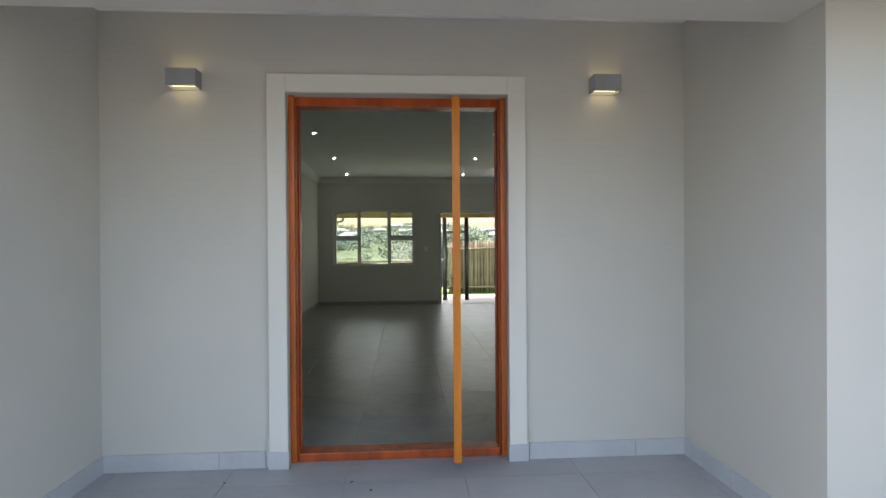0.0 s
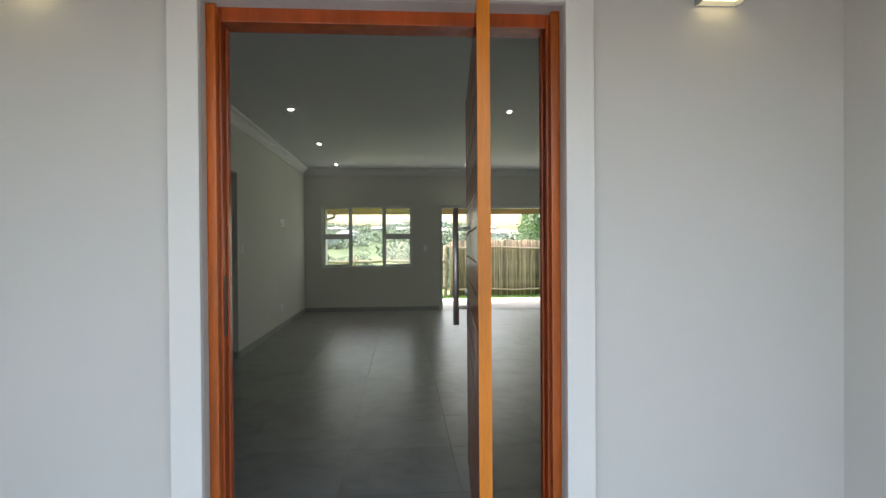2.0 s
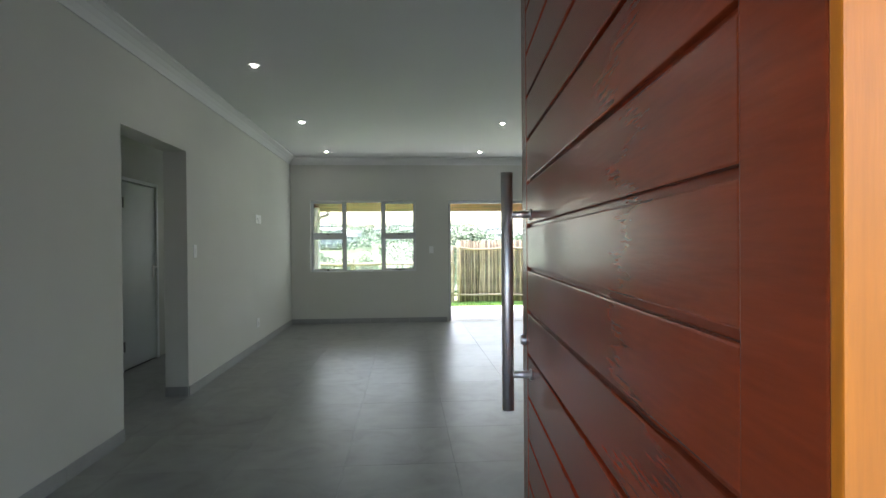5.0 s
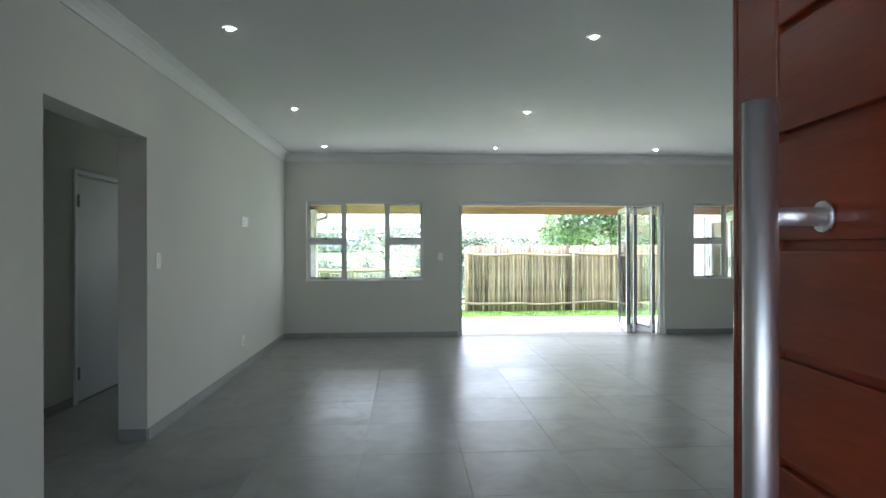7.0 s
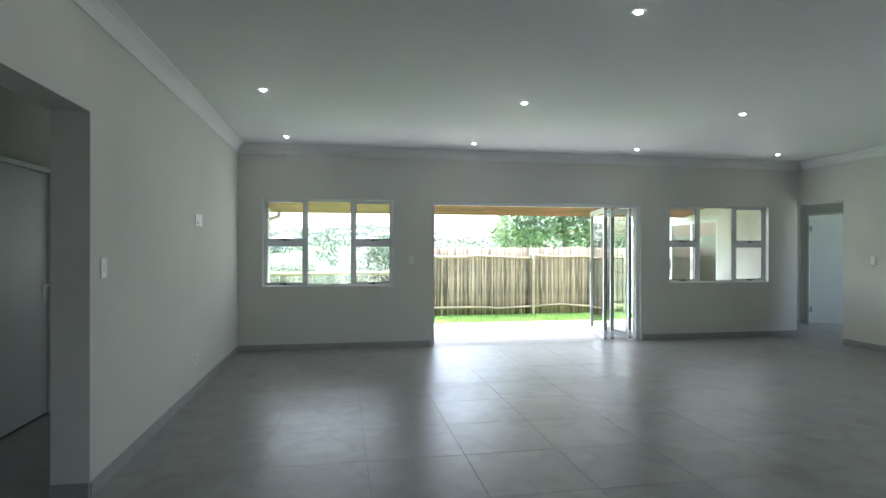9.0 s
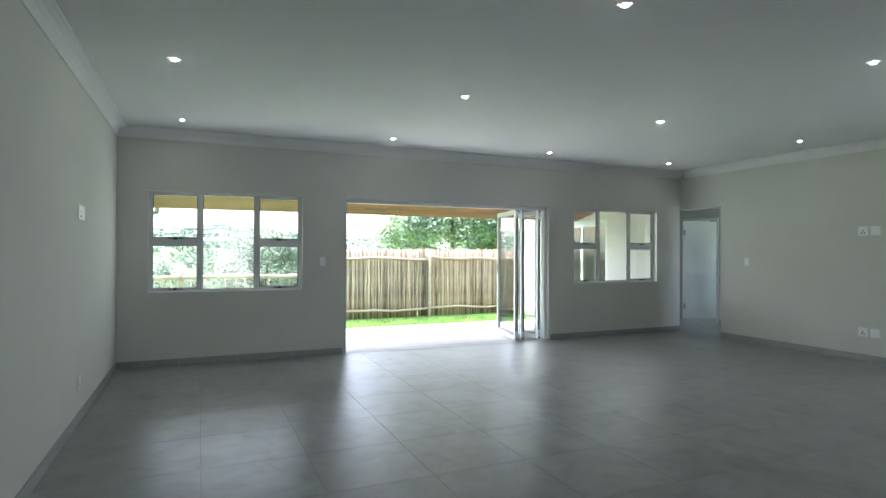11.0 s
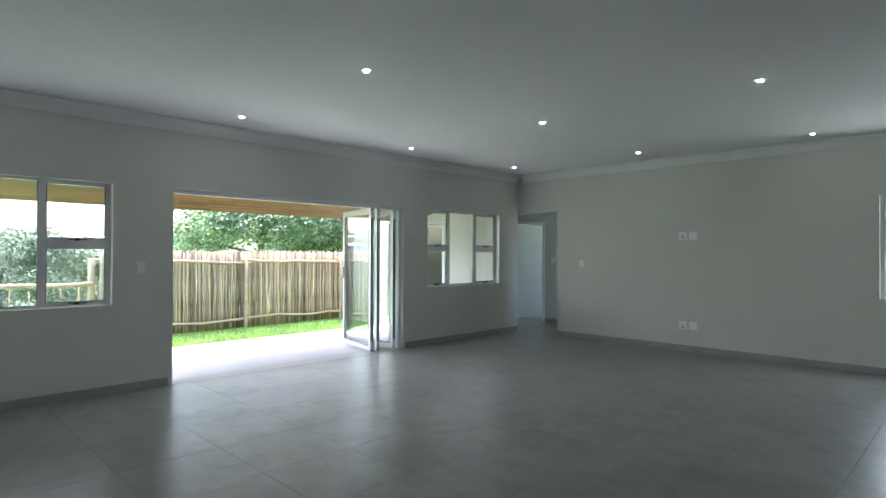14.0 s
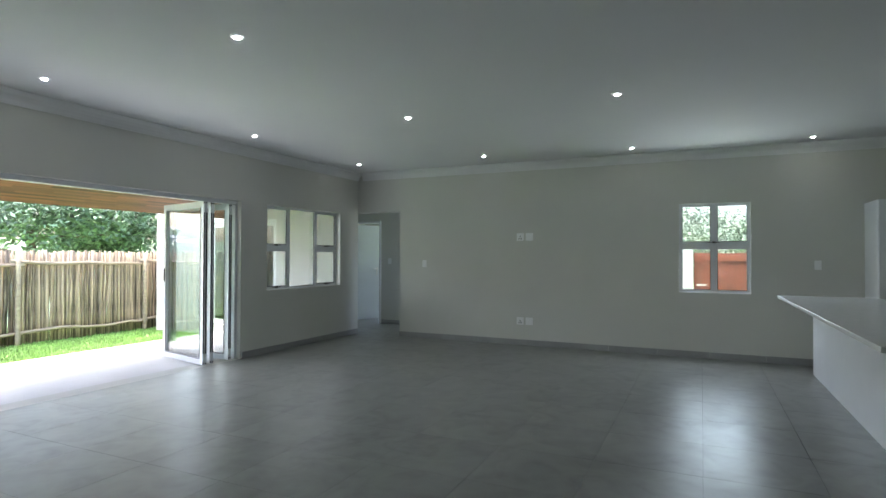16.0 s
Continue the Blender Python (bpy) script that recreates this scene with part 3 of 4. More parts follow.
def folding_leaf(near, far, handle):
    """One glazed leaf from near (x, y) at the wall's line to far, out over the patio."""
    root = new("folding_leaf")
    root.parent = fold
    ang = math.atan2(far[1] - near[1], far[0] - near[0])
    root.matrix_world = pose(near[0], near[1], 0, 0, 0, math.degrees(ang))
    t = 0.022
    part("stile", boxes((0, ST, -t, t, PZ0, PZ1), bevel=0.004), ALU, root)
    part("stile", boxes((PW - ST, PW, -t, t, PZ0, PZ1), bevel=0.004), ALU, root)
    part("rail", boxes((ST, PW - ST, -t, t, PZ1 - ST, PZ1), bevel=0.004), ALU, root)
    part("rail", boxes((ST, PW - ST, -t, t, PZ0, PZ0 + ST), bevel=0.004), ALU, root)
    part("edge_gasket", boxes((-0.004, -0.0005, -0.0225, -0.007, PZ0 + 0.01, PZ1 - 0.01), (-0.004, -0.0005, 0.007, 0.0225, PZ0 + 0.01, PZ1 - 0.01)), GASKET, root, "black rubber edge seal")
    for s in (-1, 1):
        part("bead", boxes((ST - 0.004, ST + 0.004, s * t - 0.002, s * t + 0.002, PZ0 + ST, PZ1 - ST), (PW - ST - 0.004, PW - ST + 0.004, s * t - 0.002, s * t + 0.002, PZ0 + ST, PZ1 - ST), (ST + 0.005, PW - ST - 0.005, s * t - 0.002, s * t + 0.002, PZ0 + ST - 0.004, PZ0 + ST + 0.004)), GASKET, root)
    for z in (PZ0 + 0.03, PZ1 - 0.14):
        part("hinge", boxes((-0.012, -0.0045, -0.02, 0.02, z, z + 0.11), bevel=0.002), ALU, root)
    pane("pane", (ST, PW - ST, -0.003, 0.003, PZ0 + ST, PZ1 - ST), root)
    if handle:
        part("flush_handle", boxes((PW - 0.05, PW - 0.02, t + 0.001, t + 0.012, 1.02, 1.19), bevel=0.004), BLACK, root, "black flush pull")


folding_leaf((4.115, FAR - 0.01), (4.37, FAR + 1.02), True)
folding_leaf((4.235, FAR + 0.0), (4.43, FAR + 1.03), False)
folding_leaf((4.535, FAR + 0.01), (4.495, FAR + 1.04), False)

# glazed sliding door of the wing
slide = thing("door_3", "white aluminium sliding glass door in the wing wall", "sliding door", kind="structure")
part("frame_head", boxes((GX + 0.05, GX + 0.15, GD0, GD1, 2.01, 2.06), bevel=0.004), ALU, slide)
for y in (GD0, GD1 - 0.05):
    part("frame_jamb", boxes((GX + 0.05, GX + 0.15, y, y + 0.05, 0, 2.009), bevel=0.004), ALU, slide)
for y0, y1, x in ((GD0 + 0.05, 15.91, GX + 0.06), (15.85, GD1 - 0.05, GX + 0.105)):
    lf = part("sliding_leaf", boxes((x, x + 0.035, y0, y0 + 0.07, 0.02, 2.0), (x, x + 0.035, y1 - 0.07, y1, 0.02, 2.0), (x, x + 0.035, y0 + 0.07, y1 - 0.07, 0.02, 0.1), (x, x + 0.035, y0 + 0.07, y1 - 0.07, 1.93, 2.0)), ALU, slide)
    pane("pane", (x + 0.015, x + 0.02, y0 + 0.07, y1 - 0.07, 0.1, 1.93), lf)
    part("pull", boxes((x - 0.012, x - 0.001, y1 - 0.05, y1 - 0.025, 0.95, 1.2), bevel=0.004), BLACK, lf)


# ---- inside doors ----
def inside_door(name, hinge, closed_angle, open_angle, width, wall_face, label):
    """A flush painted door. hinge: its hinge line (x, y); closed_angle: the way from hinge to latch when shut, in degrees."""
    root = thing(name, label, "door", kind="structure")
    d = Matrix.Translation((hinge[0], hinge[1], 0)) @ pose(0, 0, 0, 0, 0, closed_angle)
    fr = new("door_frame")
    fr.parent, fr.matrix_world = root, d
    part("jamb", boxes((-0.045, -0.004, -0.02, 0.10, 0, 2.078), bevel=0.004), TRIM, fr)
    part("jamb", boxes((width + 0.004, width + 0.045, -0.02, 0.10, 0, 2.078), bevel=0.004), TRIM, fr)
    part("head", boxes((-0.0035, width + 0.0035, -0.02, 0.10, 2.037, 2.078), bevel=0.004), TRIM, fr)
    lf = new("leaf")
    lf.parent, lf.matrix_world = root, d @ pose(0, 0, 0, 0, 0, open_angle)
    part("panel", boxes((0.004, width - 0.004, 0, 0.04, 0.012, 2.03), bevel=0.002), DOORWHITE, lf)
    for z in (0.22, 1.75):
        bm = boxes((-0.012, 0.03, -0.006, -0.0005, z, z + 0.1), bevel=0.001)
        rod(bm, (-0.002, -0.027, z - 0.005), (-0.002, -0.027, z + 0.105), 0.0095, seg=12)
        box(bm, -0.012, 0.006, -0.022, -0.0065, z, z + 0.1)
        part("hinge", bm, GREYLAMP, lf, "grey steel butt hinge")
    for s, y in ((-1, -0.001), (1, 0.041)):
        bm = boxes((width - 0.085, width - 0.05, min(y, y + s * 0.006), max(y, y + s * 0.006), 0.96, 1.12), bevel=0.002)
        rod(bm, (width - 0.067, y + s * 0.006, 1.09), (width - 0.067, y + s * 0.045, 1.09), 0.008, seg=10)
        rod(bm, (width - 0.067, y + s * 0.045, 1.09), (width - 0.18, y + s * 0.045, 1.09), 0.008, seg=10)
        part("lever_handle", bm, STEEL, lf, "steel lever handle")
    return root


# frame depth runs along the local +y, away from the passage
inside_door("door_4", (PX, PD0), 90, 0, PD1 - PD0, PX, "white painted flush door shut in the passage wall")
inside_door("door_5", (QX, QD1), -90, 62, QD1 - QD0, QX, "white painted flush door standing half open")
inside_door("door_6", (8.66, QEND), 180, 0, 0.80, QEND, "white painted flush door shut at the passage end")


# ---- electrical plates ----
def plate(kind, axis, u, face, side, z, w=0.075, h=0.118, style="switch", group=""):
    """A moulded plate centred at u along the wall and z up, standing side (+1, -1) out of the face."""
    words = {"switch": ("small white plastic light switch on the wall", "light switch"), "socket": ("white plastic power socket on the wall", "power socket"),
             "blank": ("white plastic outlet plate on the wall", "outlet plate")}[style]
    root = thing(kind, words[0], words[1], group)

    def R(a, b, d0, d1, c, d):
        e, f = sorted((face + side * d0, face + side * d1))
        return (u + a, u + b, e, f, z + c, z + d) if axis == "x" else (e, f, u + a, u + b, z + c, z + d)

    part("plate", boxes(R(-w / 2, w / 2, 0.0005, 0.009, -h / 2, h / 2), bevel=0.003), PLASTIC, root)
    if style == "switch":
        part("rocker", boxes(R(-0.012, 0.012, 0.0095, 0.014, -0.022, 0.022), bevel=0.002), PLASTIC, root)
    elif style == "socket":
        part("rocker", boxes(R(-w * 0.3, -w * 0.14, 0.0095, 0.013, h * 0.1, h * 0.34), bevel=0.0015), PLASTIC, root)
        bm = bmesh.new()
        for a, c in ((0, 0.012), (-0.011, -0.012), (0.011, -0.012)):
            box(bm, *R(a * 1.5 - 0.0075, a * 1.5 + 0.0075, 0.0095, 0.0105, c * 1.3 - 0.0085 - 0.012, c * 1.3 + 0.0085 - 0.012))
        part("socket_hole", bm, BLACK, root)
    else:
        part("inset", boxes(R(-w * 0.36, w * 0.36, 0.0095, 0.011, -h * 0.36, h * 0.36), bevel=0.001), PLASTIC, root)


plate("light_switch", "y", 9.0, LEFT, 1, 1.285)
plate("power_socket", "y", 11.16, LEFT, 1, 1.680, 0.115, 0.115, "socket", "television outlets")
plate("outlet_plate", "y", 11.29, LEFT, 1, 1.680, 0.115, 0.115, "blank", "television outlets")
plate("power_socket", "y", 11.16, LEFT, 1, 0.330, 0.115, 0.115, "socket", "low outlets")
plate("light_switch", "x", 1.14, FAR, -1, 1.245)
plate("power_socket", "y", 10.335, RIGHT, -1, 1.672, 0.115, 0.115, "socket", "television outlets")
plate("outlet_plate", "y", 10.19, RIGHT, -1, 1.672, 0.115, 0.115, "blank", "television outlets")
plate("power_socket", "y", 10.335, RIGHT, -1, 0.372, 0.115, 0.115, "socket", "low outlets")
plate("outlet_plate", "y", 10.19, RIGHT, -1, 0.372, 0.115, 0.115, "blank", "low outlets")
plate("light_switch", "y", 12.0, RIGHT, -1, 1.245)
plate("light_switch", "y", 6.45, RIGHT, -1, 1.271)
plate("light_switch", "y", 13.51, QX, -1, 1.268)


# ---- lamps ----
def downlight(x, y):
    root = thing("downlight", "small round recessed white ceiling downlight, lit", "downlight", "ceiling downlights")
    root.location = (x, y, CEILING)
    bm = bmesh.new()
    rod(bm, (0, 0, -0.006), (0, 0, -0.0005), 0.042, 0.045, seg=28)
    smooth(part("bezel", bm, TRIM, root))
    bm = bmesh.new()
    rod(bm, (0, 0, -0.0105), (0, 0, -0.0065), 0.0185, seg=24)
    part("lens", bm, LAMPGLOW, root, "glowing white lens")
    return root


first = downlight(-0.54, 8.465)
for x in (-0.54, 1.903, 4.288):
    for y in (8.465, 10.585, 12.703):
        if (x, y) != (-0.54, 8.465):
            copy_thing(first, pose(x, y, CEILING))
for x, y in ((6.573, 12.703), (6.70, 10.64), (6.93, 8.62), (7.08, 6.56)):
    copy_thing(first, pose(x, y, CEILING))
copy_thing(first, pose(4.288, 6.35, CEILING))


def wall_lamp(x):
    """An up-and-down box lamp on the porch wall."""
    root = thing("wall_lamp", "grey metal box wall lamp shining up and down", "wall lamp", "porch wall lamps")
    root.location = (x, FRONT, 2.26)
    w, d, h = 0.165, 0.1, 0.1
    bm = boxes((-w / 2, w / 2, -d, -d + 0.006, -h / 2, h / 2), (-w / 2, -w / 2 + 0.006, -d + 0.006, -0.006, -h / 2, h / 2), (w / 2 - 0.006, w / 2, -d + 0.006, -0.006, -h / 2, h / 2), (-w / 2, w / 2, -0.006, -0.0005, -h / 2, h / 2))
    part("housing", bm, GREYLAMP, root)
    for z in (-0.028, 0.028):
        part("diffuser", boxes((-w / 2 + 0.007, w / 2 - 0.007, -d + 0.007, -0.007, z - 0.003, z + 0.003)), WARMGLOW, root, "warm glowing diffuser")


wall_lamp(-0.595)
wall_lamp(1.868)

# ---- kitchen ----
counter = thing("kitchen_peninsula", "white panelled kitchen peninsula base standing on the tile floor", "kitchen counter")
KX = 6.872
part("back_panel", boxes((2.645, KX, 6.58, 6.60, 0.0, 0.878), bevel=0.002), LAMINATE, counter)
part("end_panel", boxes((KX - 0.018, KX, 6.01, 6.579, 0.0, 0.878), bevel=0.002), LAMINATE, counter)
for i in range(4):
    a = 2.66 + i * 1.05
    part("cabinet_front", boxes((a, a + 1.04, 5.99, 6.008, 0.1, 0.872), bevel=0.002), LAMINATE, counter)
part("carcass", boxes((2.65, KX - 0.02, 6.01, 6.578, 0.05, 0.876)), LAMINATE, counter)
tagged(part("worktop", boxes((2.65, 6.894, 5.985, 6.955, 0.88, 0.912), bevel=0.004), STONE), "polished pale stone worktop overhanging the peninsula as a breakfast bar", "worktop")

cup = thing("tall_cupboard", "tall white laminate kitchen cupboard with steel handles", "cupboard")
part("body", boxes((6.905, RIGHT - 0.003, 4.80, 5.97, 0.0, 2.03), bevel=0.002), LAMINATE, cup)
for a, b, hy in ((4.805, 5.383, 5.33), (5.387, 5.965, 5.90)):
    dr = part("cupboard_door", boxes((6.886, 6.904, a, b, 0.1, 2.025), bevel=0.002), LAMINATE, cup)
    bm = bmesh.new()
    rod(bm, (6.86, hy, 1.21), (6.86, hy, 1.37), 0.006, seg=10)
    rod(bm, (6.8855, hy, 1.22), (6.86, hy, 1.22), 0.005, seg=8)
    rod(bm, (6.8855, hy, 1.36), (6.86, hy, 1.36), 0.005, seg=8)
    part("handle", bm, STEEL, dr, "slim steel bow handle")

# ---- outside: ground, patio, soffit ----
def terrain():
    bm = bmesh.new()
    n = 90
    span = 900.0
    grid = []

    def height(x, y):
        far = max(0.0, y - 22)
        h = GROUND - 0.03
        if far > 0:
            h -= 12.0 * min(1.0, far / 90.0)
            rise = min(1.0, max(0.0, y - 150) / 480.0)
            h += rise * (29 + 5 * math.sin(x * 0.012 + 2.2) + 3 * math.sin(x * 0.037))
            h += 2.0 * noise.noise((x * 0.012, y * 0.012, 3)) * min(1.0, far / 60)
        return h

    def axis(k):
        s = (k / n) * 2 - 1
        return math.copysign(abs(s) ** 2.4, s) * span

    for i in range(n + 1):
        grid.append([bm.verts.new((axis(i), axis(j) + 18, height(axis(i), axis(j) + 18))) for j in range(n + 1)])
    for i in range(n):
        for j in range(n):
            f = bm.faces.new((grid[i][j], grid[i + 1][j], grid[i + 1][j + 1], grid[i][j + 1]))
            cx, cy = f.calc_center_median()[:2]
            f.smooth = True
            f.material_index = 0 if cy > 30 or abs(cx) > 40 else (1 if cy > 3 else 2)
    return bm, height


tb, ground_height = terrain()
tagged(part("ground", tb, [HILL, GRASS, PAVE]), "grassy ground falling to a valley and scrubby hillside beyond", "ground", kind="structure")
for r in ((-3.4, RIGHT + 0.2, INNER + 0.0, FAR + 0.0, -0.3, -0.008), (RIGHT + 0.201, 9.2, 11.45, FAR, -0.3, -0.008), (D0 - 0.0, D1 + 0.0, FRONT, INNER, -0.19, -0.008), (PL - 0.1, PR + 0.1, 1.2, FRONT - 0.001, -0.3, -0.008), (BI0, BI1, FAR, FAROUT, -0.19, -0.008), (RIGHT + 0.01, 10.55, FAR + 0.001, 17.96, -0.3, -0.008)):
    part("floor_slab" if r[0] != PL - 0.1 else "porch_slab", boxes(r), GROUTLIGHT if r[0] == PL - 0.1 else GROUT)
for ob in list(scene.objects):
    if ob.name.startswith(("floor_slab", "porch_slab")):
        tagged(ob, "grey grouted floor bed under the tiles", "floor", kind="structure")
part("passage_floor", boxes((RIGHT + 0.001, 10.49, 11.6, 15.3, -0.007, -0.001)), TILE)
tagged(bpy.data.objects["passage_floor"], "grey porcelain passage floor", "floor", kind="structure")
tagged(part("patio", boxes((-3.0, GX - 0.005, FAROUT + 0.001, 15.75, -0.4, -0.004), bevel=0.003), PATIOGLARE), "patio slab outside the folding doors, daylight glare painted pale", "patio", kind="structure")

# Floor tile drawn as pale as the patio; the glare is in its colour.
tagged(part("patio_threshold", boxes((BI0, BI1, FAR + 0.001, FAROUT, -0.0079, -0.001)), PATIOGLARE), "tile threshold in the folding door opening, daylight glare painted pale", "threshold", kind="structure")

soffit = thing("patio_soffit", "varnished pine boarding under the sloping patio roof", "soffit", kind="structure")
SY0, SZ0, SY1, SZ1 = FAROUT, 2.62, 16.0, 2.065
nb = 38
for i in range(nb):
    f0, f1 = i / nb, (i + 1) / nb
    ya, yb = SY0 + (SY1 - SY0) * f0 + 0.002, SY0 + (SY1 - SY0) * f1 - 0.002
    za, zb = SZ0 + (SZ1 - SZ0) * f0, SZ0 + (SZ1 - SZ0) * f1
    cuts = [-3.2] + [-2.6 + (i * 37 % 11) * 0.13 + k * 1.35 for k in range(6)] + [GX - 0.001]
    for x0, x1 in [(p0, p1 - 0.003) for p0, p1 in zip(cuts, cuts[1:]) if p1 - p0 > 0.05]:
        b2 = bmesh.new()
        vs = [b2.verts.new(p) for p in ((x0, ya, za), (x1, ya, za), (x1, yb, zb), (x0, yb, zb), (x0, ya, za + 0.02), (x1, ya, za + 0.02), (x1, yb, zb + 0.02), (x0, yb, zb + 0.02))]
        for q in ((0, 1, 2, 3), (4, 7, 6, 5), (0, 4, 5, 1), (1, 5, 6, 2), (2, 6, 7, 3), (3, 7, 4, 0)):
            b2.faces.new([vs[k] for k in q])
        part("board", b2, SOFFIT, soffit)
bm = bmesh.new()
vs = [bm.verts.new(p) for p in ((-3.4, SY0, 2.66), (GX, SY0, 2.66), (GX, 16.12, 2.085), (-3.4, 16.12, 2.085), (-3.4, SY0, 3.0), (GX, SY0, 3.0), (GX, 16.12, 2.25), (-3.4, 16.12, 2.25))]
for q in ((0, 1, 2, 3), (4, 7, 6, 5), (0, 4, 5, 1), (1, 5, 6, 2), (2, 6, 7, 3), (3, 7, 4, 0)):
    bm.faces.new([vs[k] for k in q])
tagged(part("patio_roof", bm, ROOFTILE), "dark sheet roof sloping over the patio", "roof", kind="structure")
tagged(part("wing_roof", boxes((GX, 10.8, FAR, 18.5, 2.95, 3.05)), ROOFTILE), "dark sheet roof over the wing", "roof", kind="structure")
# pillar and downpipe at the patio's west end
tagged(part("patio_pillar", boxes((-1.37, -1.105, 15.45, 15.71, -0.02, 2.12), bevel=0.008), CREAM), "cream plastered patio pillar", "pillar", kind="structure")
bm = bmesh.new()
rod(bm, (-0.99, 16.08, 2.12), (-0.99, 16.08, 2.0), 0.035, seg=12)
rod(bm, (-0.99, 16.08, 2.0), (-1.2, 15.77, 1.90), 0.035, seg=12)
rod(bm, (-1.2, 15.77, 1.90), (-1.2, 15.77, -0.2), 0.035, seg=12)
tagged(part("downpipe", bm, ALU), "white downpipe beside the patio pillar", "downpipe")


# ---- fence ----
FY, FX0, FX1 = 18.7, 2.1, 12.6
def sweep(bm, pts, radii, seg=7):
    """One closed skin through pts, with a radius at each."""
    pts = [Vector(p) for p in pts]
    axis = (pts[-1] - pts[0]).to_track_quat("Z", "Y").to_matrix()
    rings = [[bm.verts.new(p + axis @ Vector((math.cos(6.28318 * k / seg) * r, math.sin(6.28318 * k / seg) * r, 0))) for k in range(seg)] for p, r in zip(pts, radii)]
    for a, b in zip(rings, rings[1:]):
        for k in range(seg):
            bm.faces.new((a[k], a[(k + 1) % seg], b[(k + 1) % seg], b[k])).smooth = True
    bm.faces.new(rings[0])
    bm.faces.new(rings[-1])
    return bm


pole_meshes = []
for k in range(8):
    rnd = random.Random(k)
    r = rnd.uniform(0.015, 0.025)
    pts = [(rnd.uniform(-0.014, 0.014), rnd.uniform(-0.01, 0.01), z) for z in (0, 0.45, 0.9, 1.3, 1.67 + rnd.uniform(-0.015, 0.02))]
    pole_meshes.append(mesh_of(sweep(bmesh.new(), pts, [r * (1 - 0.05 * i) for i in range(5)], 6), "pole", POLE))


def log(name, a, b, r0, r1, parent, wob=0.015):
    n = 6
    rnd = random.Random(int(a[0] * 100 + a[2] * 10))
    pts = [Vector(a).lerp(Vector(b), i / n) + Vector((0, rnd.uniform(-wob, wob) * 0.4, rnd.uniform(-wob, wob))) for i in range(n + 1)]
    return part(name, sweep(bmesh.new(), pts, [r0 + (r1 - r0) * i / n for i in range(n + 1)], 9), RAIL, parent)


fence = thing("pole_fence", "weathered upright pole fence with round rails and posts", "fence")
posts = [FX0, 4.85, 7.3, 9.75, 12.3]
for x in posts:
    log("post", (x, FY - 0.075, GROUND - 0.2), (x, FY - 0.075, 1.40), 0.04, 0.036, fence, 0.002)
for a, b in zip(posts, posts[1:]):
    for z in (1.22, -0.02):
        log("rail", (a - 0.1, FY - 0.03, z + 0.02), (b + 0.1, FY - 0.03, z - 0.02), 0.034, 0.029, fence, 0.03)
x, k = FX0 + 0.05, 0
rnd = random.Random(5)
while x < FX1 and k < 290:
    p = new("pole", rnd.choice(pole_meshes))
    p.parent = fence
    p.matrix_world = pose(x, FY + 0.03 + (k % 2) * 0.014 + rnd.uniform(-0.006, 0.006), GROUND - 0.04 + rnd.uniform(-0.015, 0.015), rnd.uniform(-0.6, 0.6), rnd.uniform(-1, 1), rnd.uniform(0, 360))
    x += rnd.uniform(0.030, 0.043)
    k += 1

bm = bmesh.new()
x = FX0 + 0.06
while x < FX1:
    sweep(bm, [(x + rnd.uniform(-0.012, 0.012), FY + 0.085 + rnd.uniform(-0.008, 0.008), z) for z in (GROUND - 0.04, 0.3, 0.8, GROUND + 1.6 + rnd.uniform(-0.03, 0.04))], [0.023, 0.022, 0.021, 0.02], 6)
    x += rnd.uniform(0.036, 0.05)
part("back_poles", bm, POLE, fence, "weathered poles packed behind the front row")["kind"] = "stuff"

low = thing("low_pole_fence", "low treated-pole railing fence with spaced droppers", "fence")
for x in (1.95, -0.7, -3.2, -5.8, -8.4):
    log("post", (x, FY, GROUND - 0.3), (x, FY, 1.30 if x > 0 else 1.0), 0.06, 0.055, low, 0.002)
for a, b in ((1.95, -0.7), (-0.7, -3.2), (-3.2, -5.8), (-5.8, -8.4)):
    for z in (0.82, 0.05):
        log("rail", (a, FY - 0.05, z), (b, FY - 0.05, z + 0.02), 0.045, 0.04, low)
x = 1.75
while x > -8.4:
    p = new("dropper", rnd.choice(pole_meshes))
    p.parent = low
    p.matrix_world = pose(x, FY + 0.02, GROUND - 0.1, 0, rnd.uniform(-1.5, 1.5), rnd.uniform(0, 360)) @ Matrix.Diagonal((0.8, 0.8, 0.66 + rnd.uniform(-0.06, 0.06), 1))
    x -= rnd.uniform(0.16, 0.3)

# ---- grass ----
def grass(x0, x1, y0, y1, count, seed):
    g = np.random.RandomState(seed)
    v, f = [], []
    for i in range(count):
        x, y = g.uniform(x0, x1), g.uniform(y0, y1)
        h, a, lean = g.uniform(0.025, 0.065) + 0.035 * (g.rand() < 0.06), g.uniform(0, 6.28), g.uniform(-0.03, 0.03)
        w = g.uniform(0.006, 0.012)
        z = GROUND - 0.04
        k = len(v)
        v += [(x - w * math.cos(a), y - w * math.sin(a), z), (x + w * math.cos(a), y + w * math.sin(a), z), (x + lean, y + lean, z + h)]
        f.append((k, k + 1, k + 2))
    me = bpy.data.meshes.new("grass")
    me.from_pydata(v, [], f)
    me.materials.append(BLADE)
    return tagged(new("grass", me), "bright green mown grass strip before the fence", "grass", kind="stuff")


grass(-4.0, 12.5, 15.8, 19.0, 90000, 3)


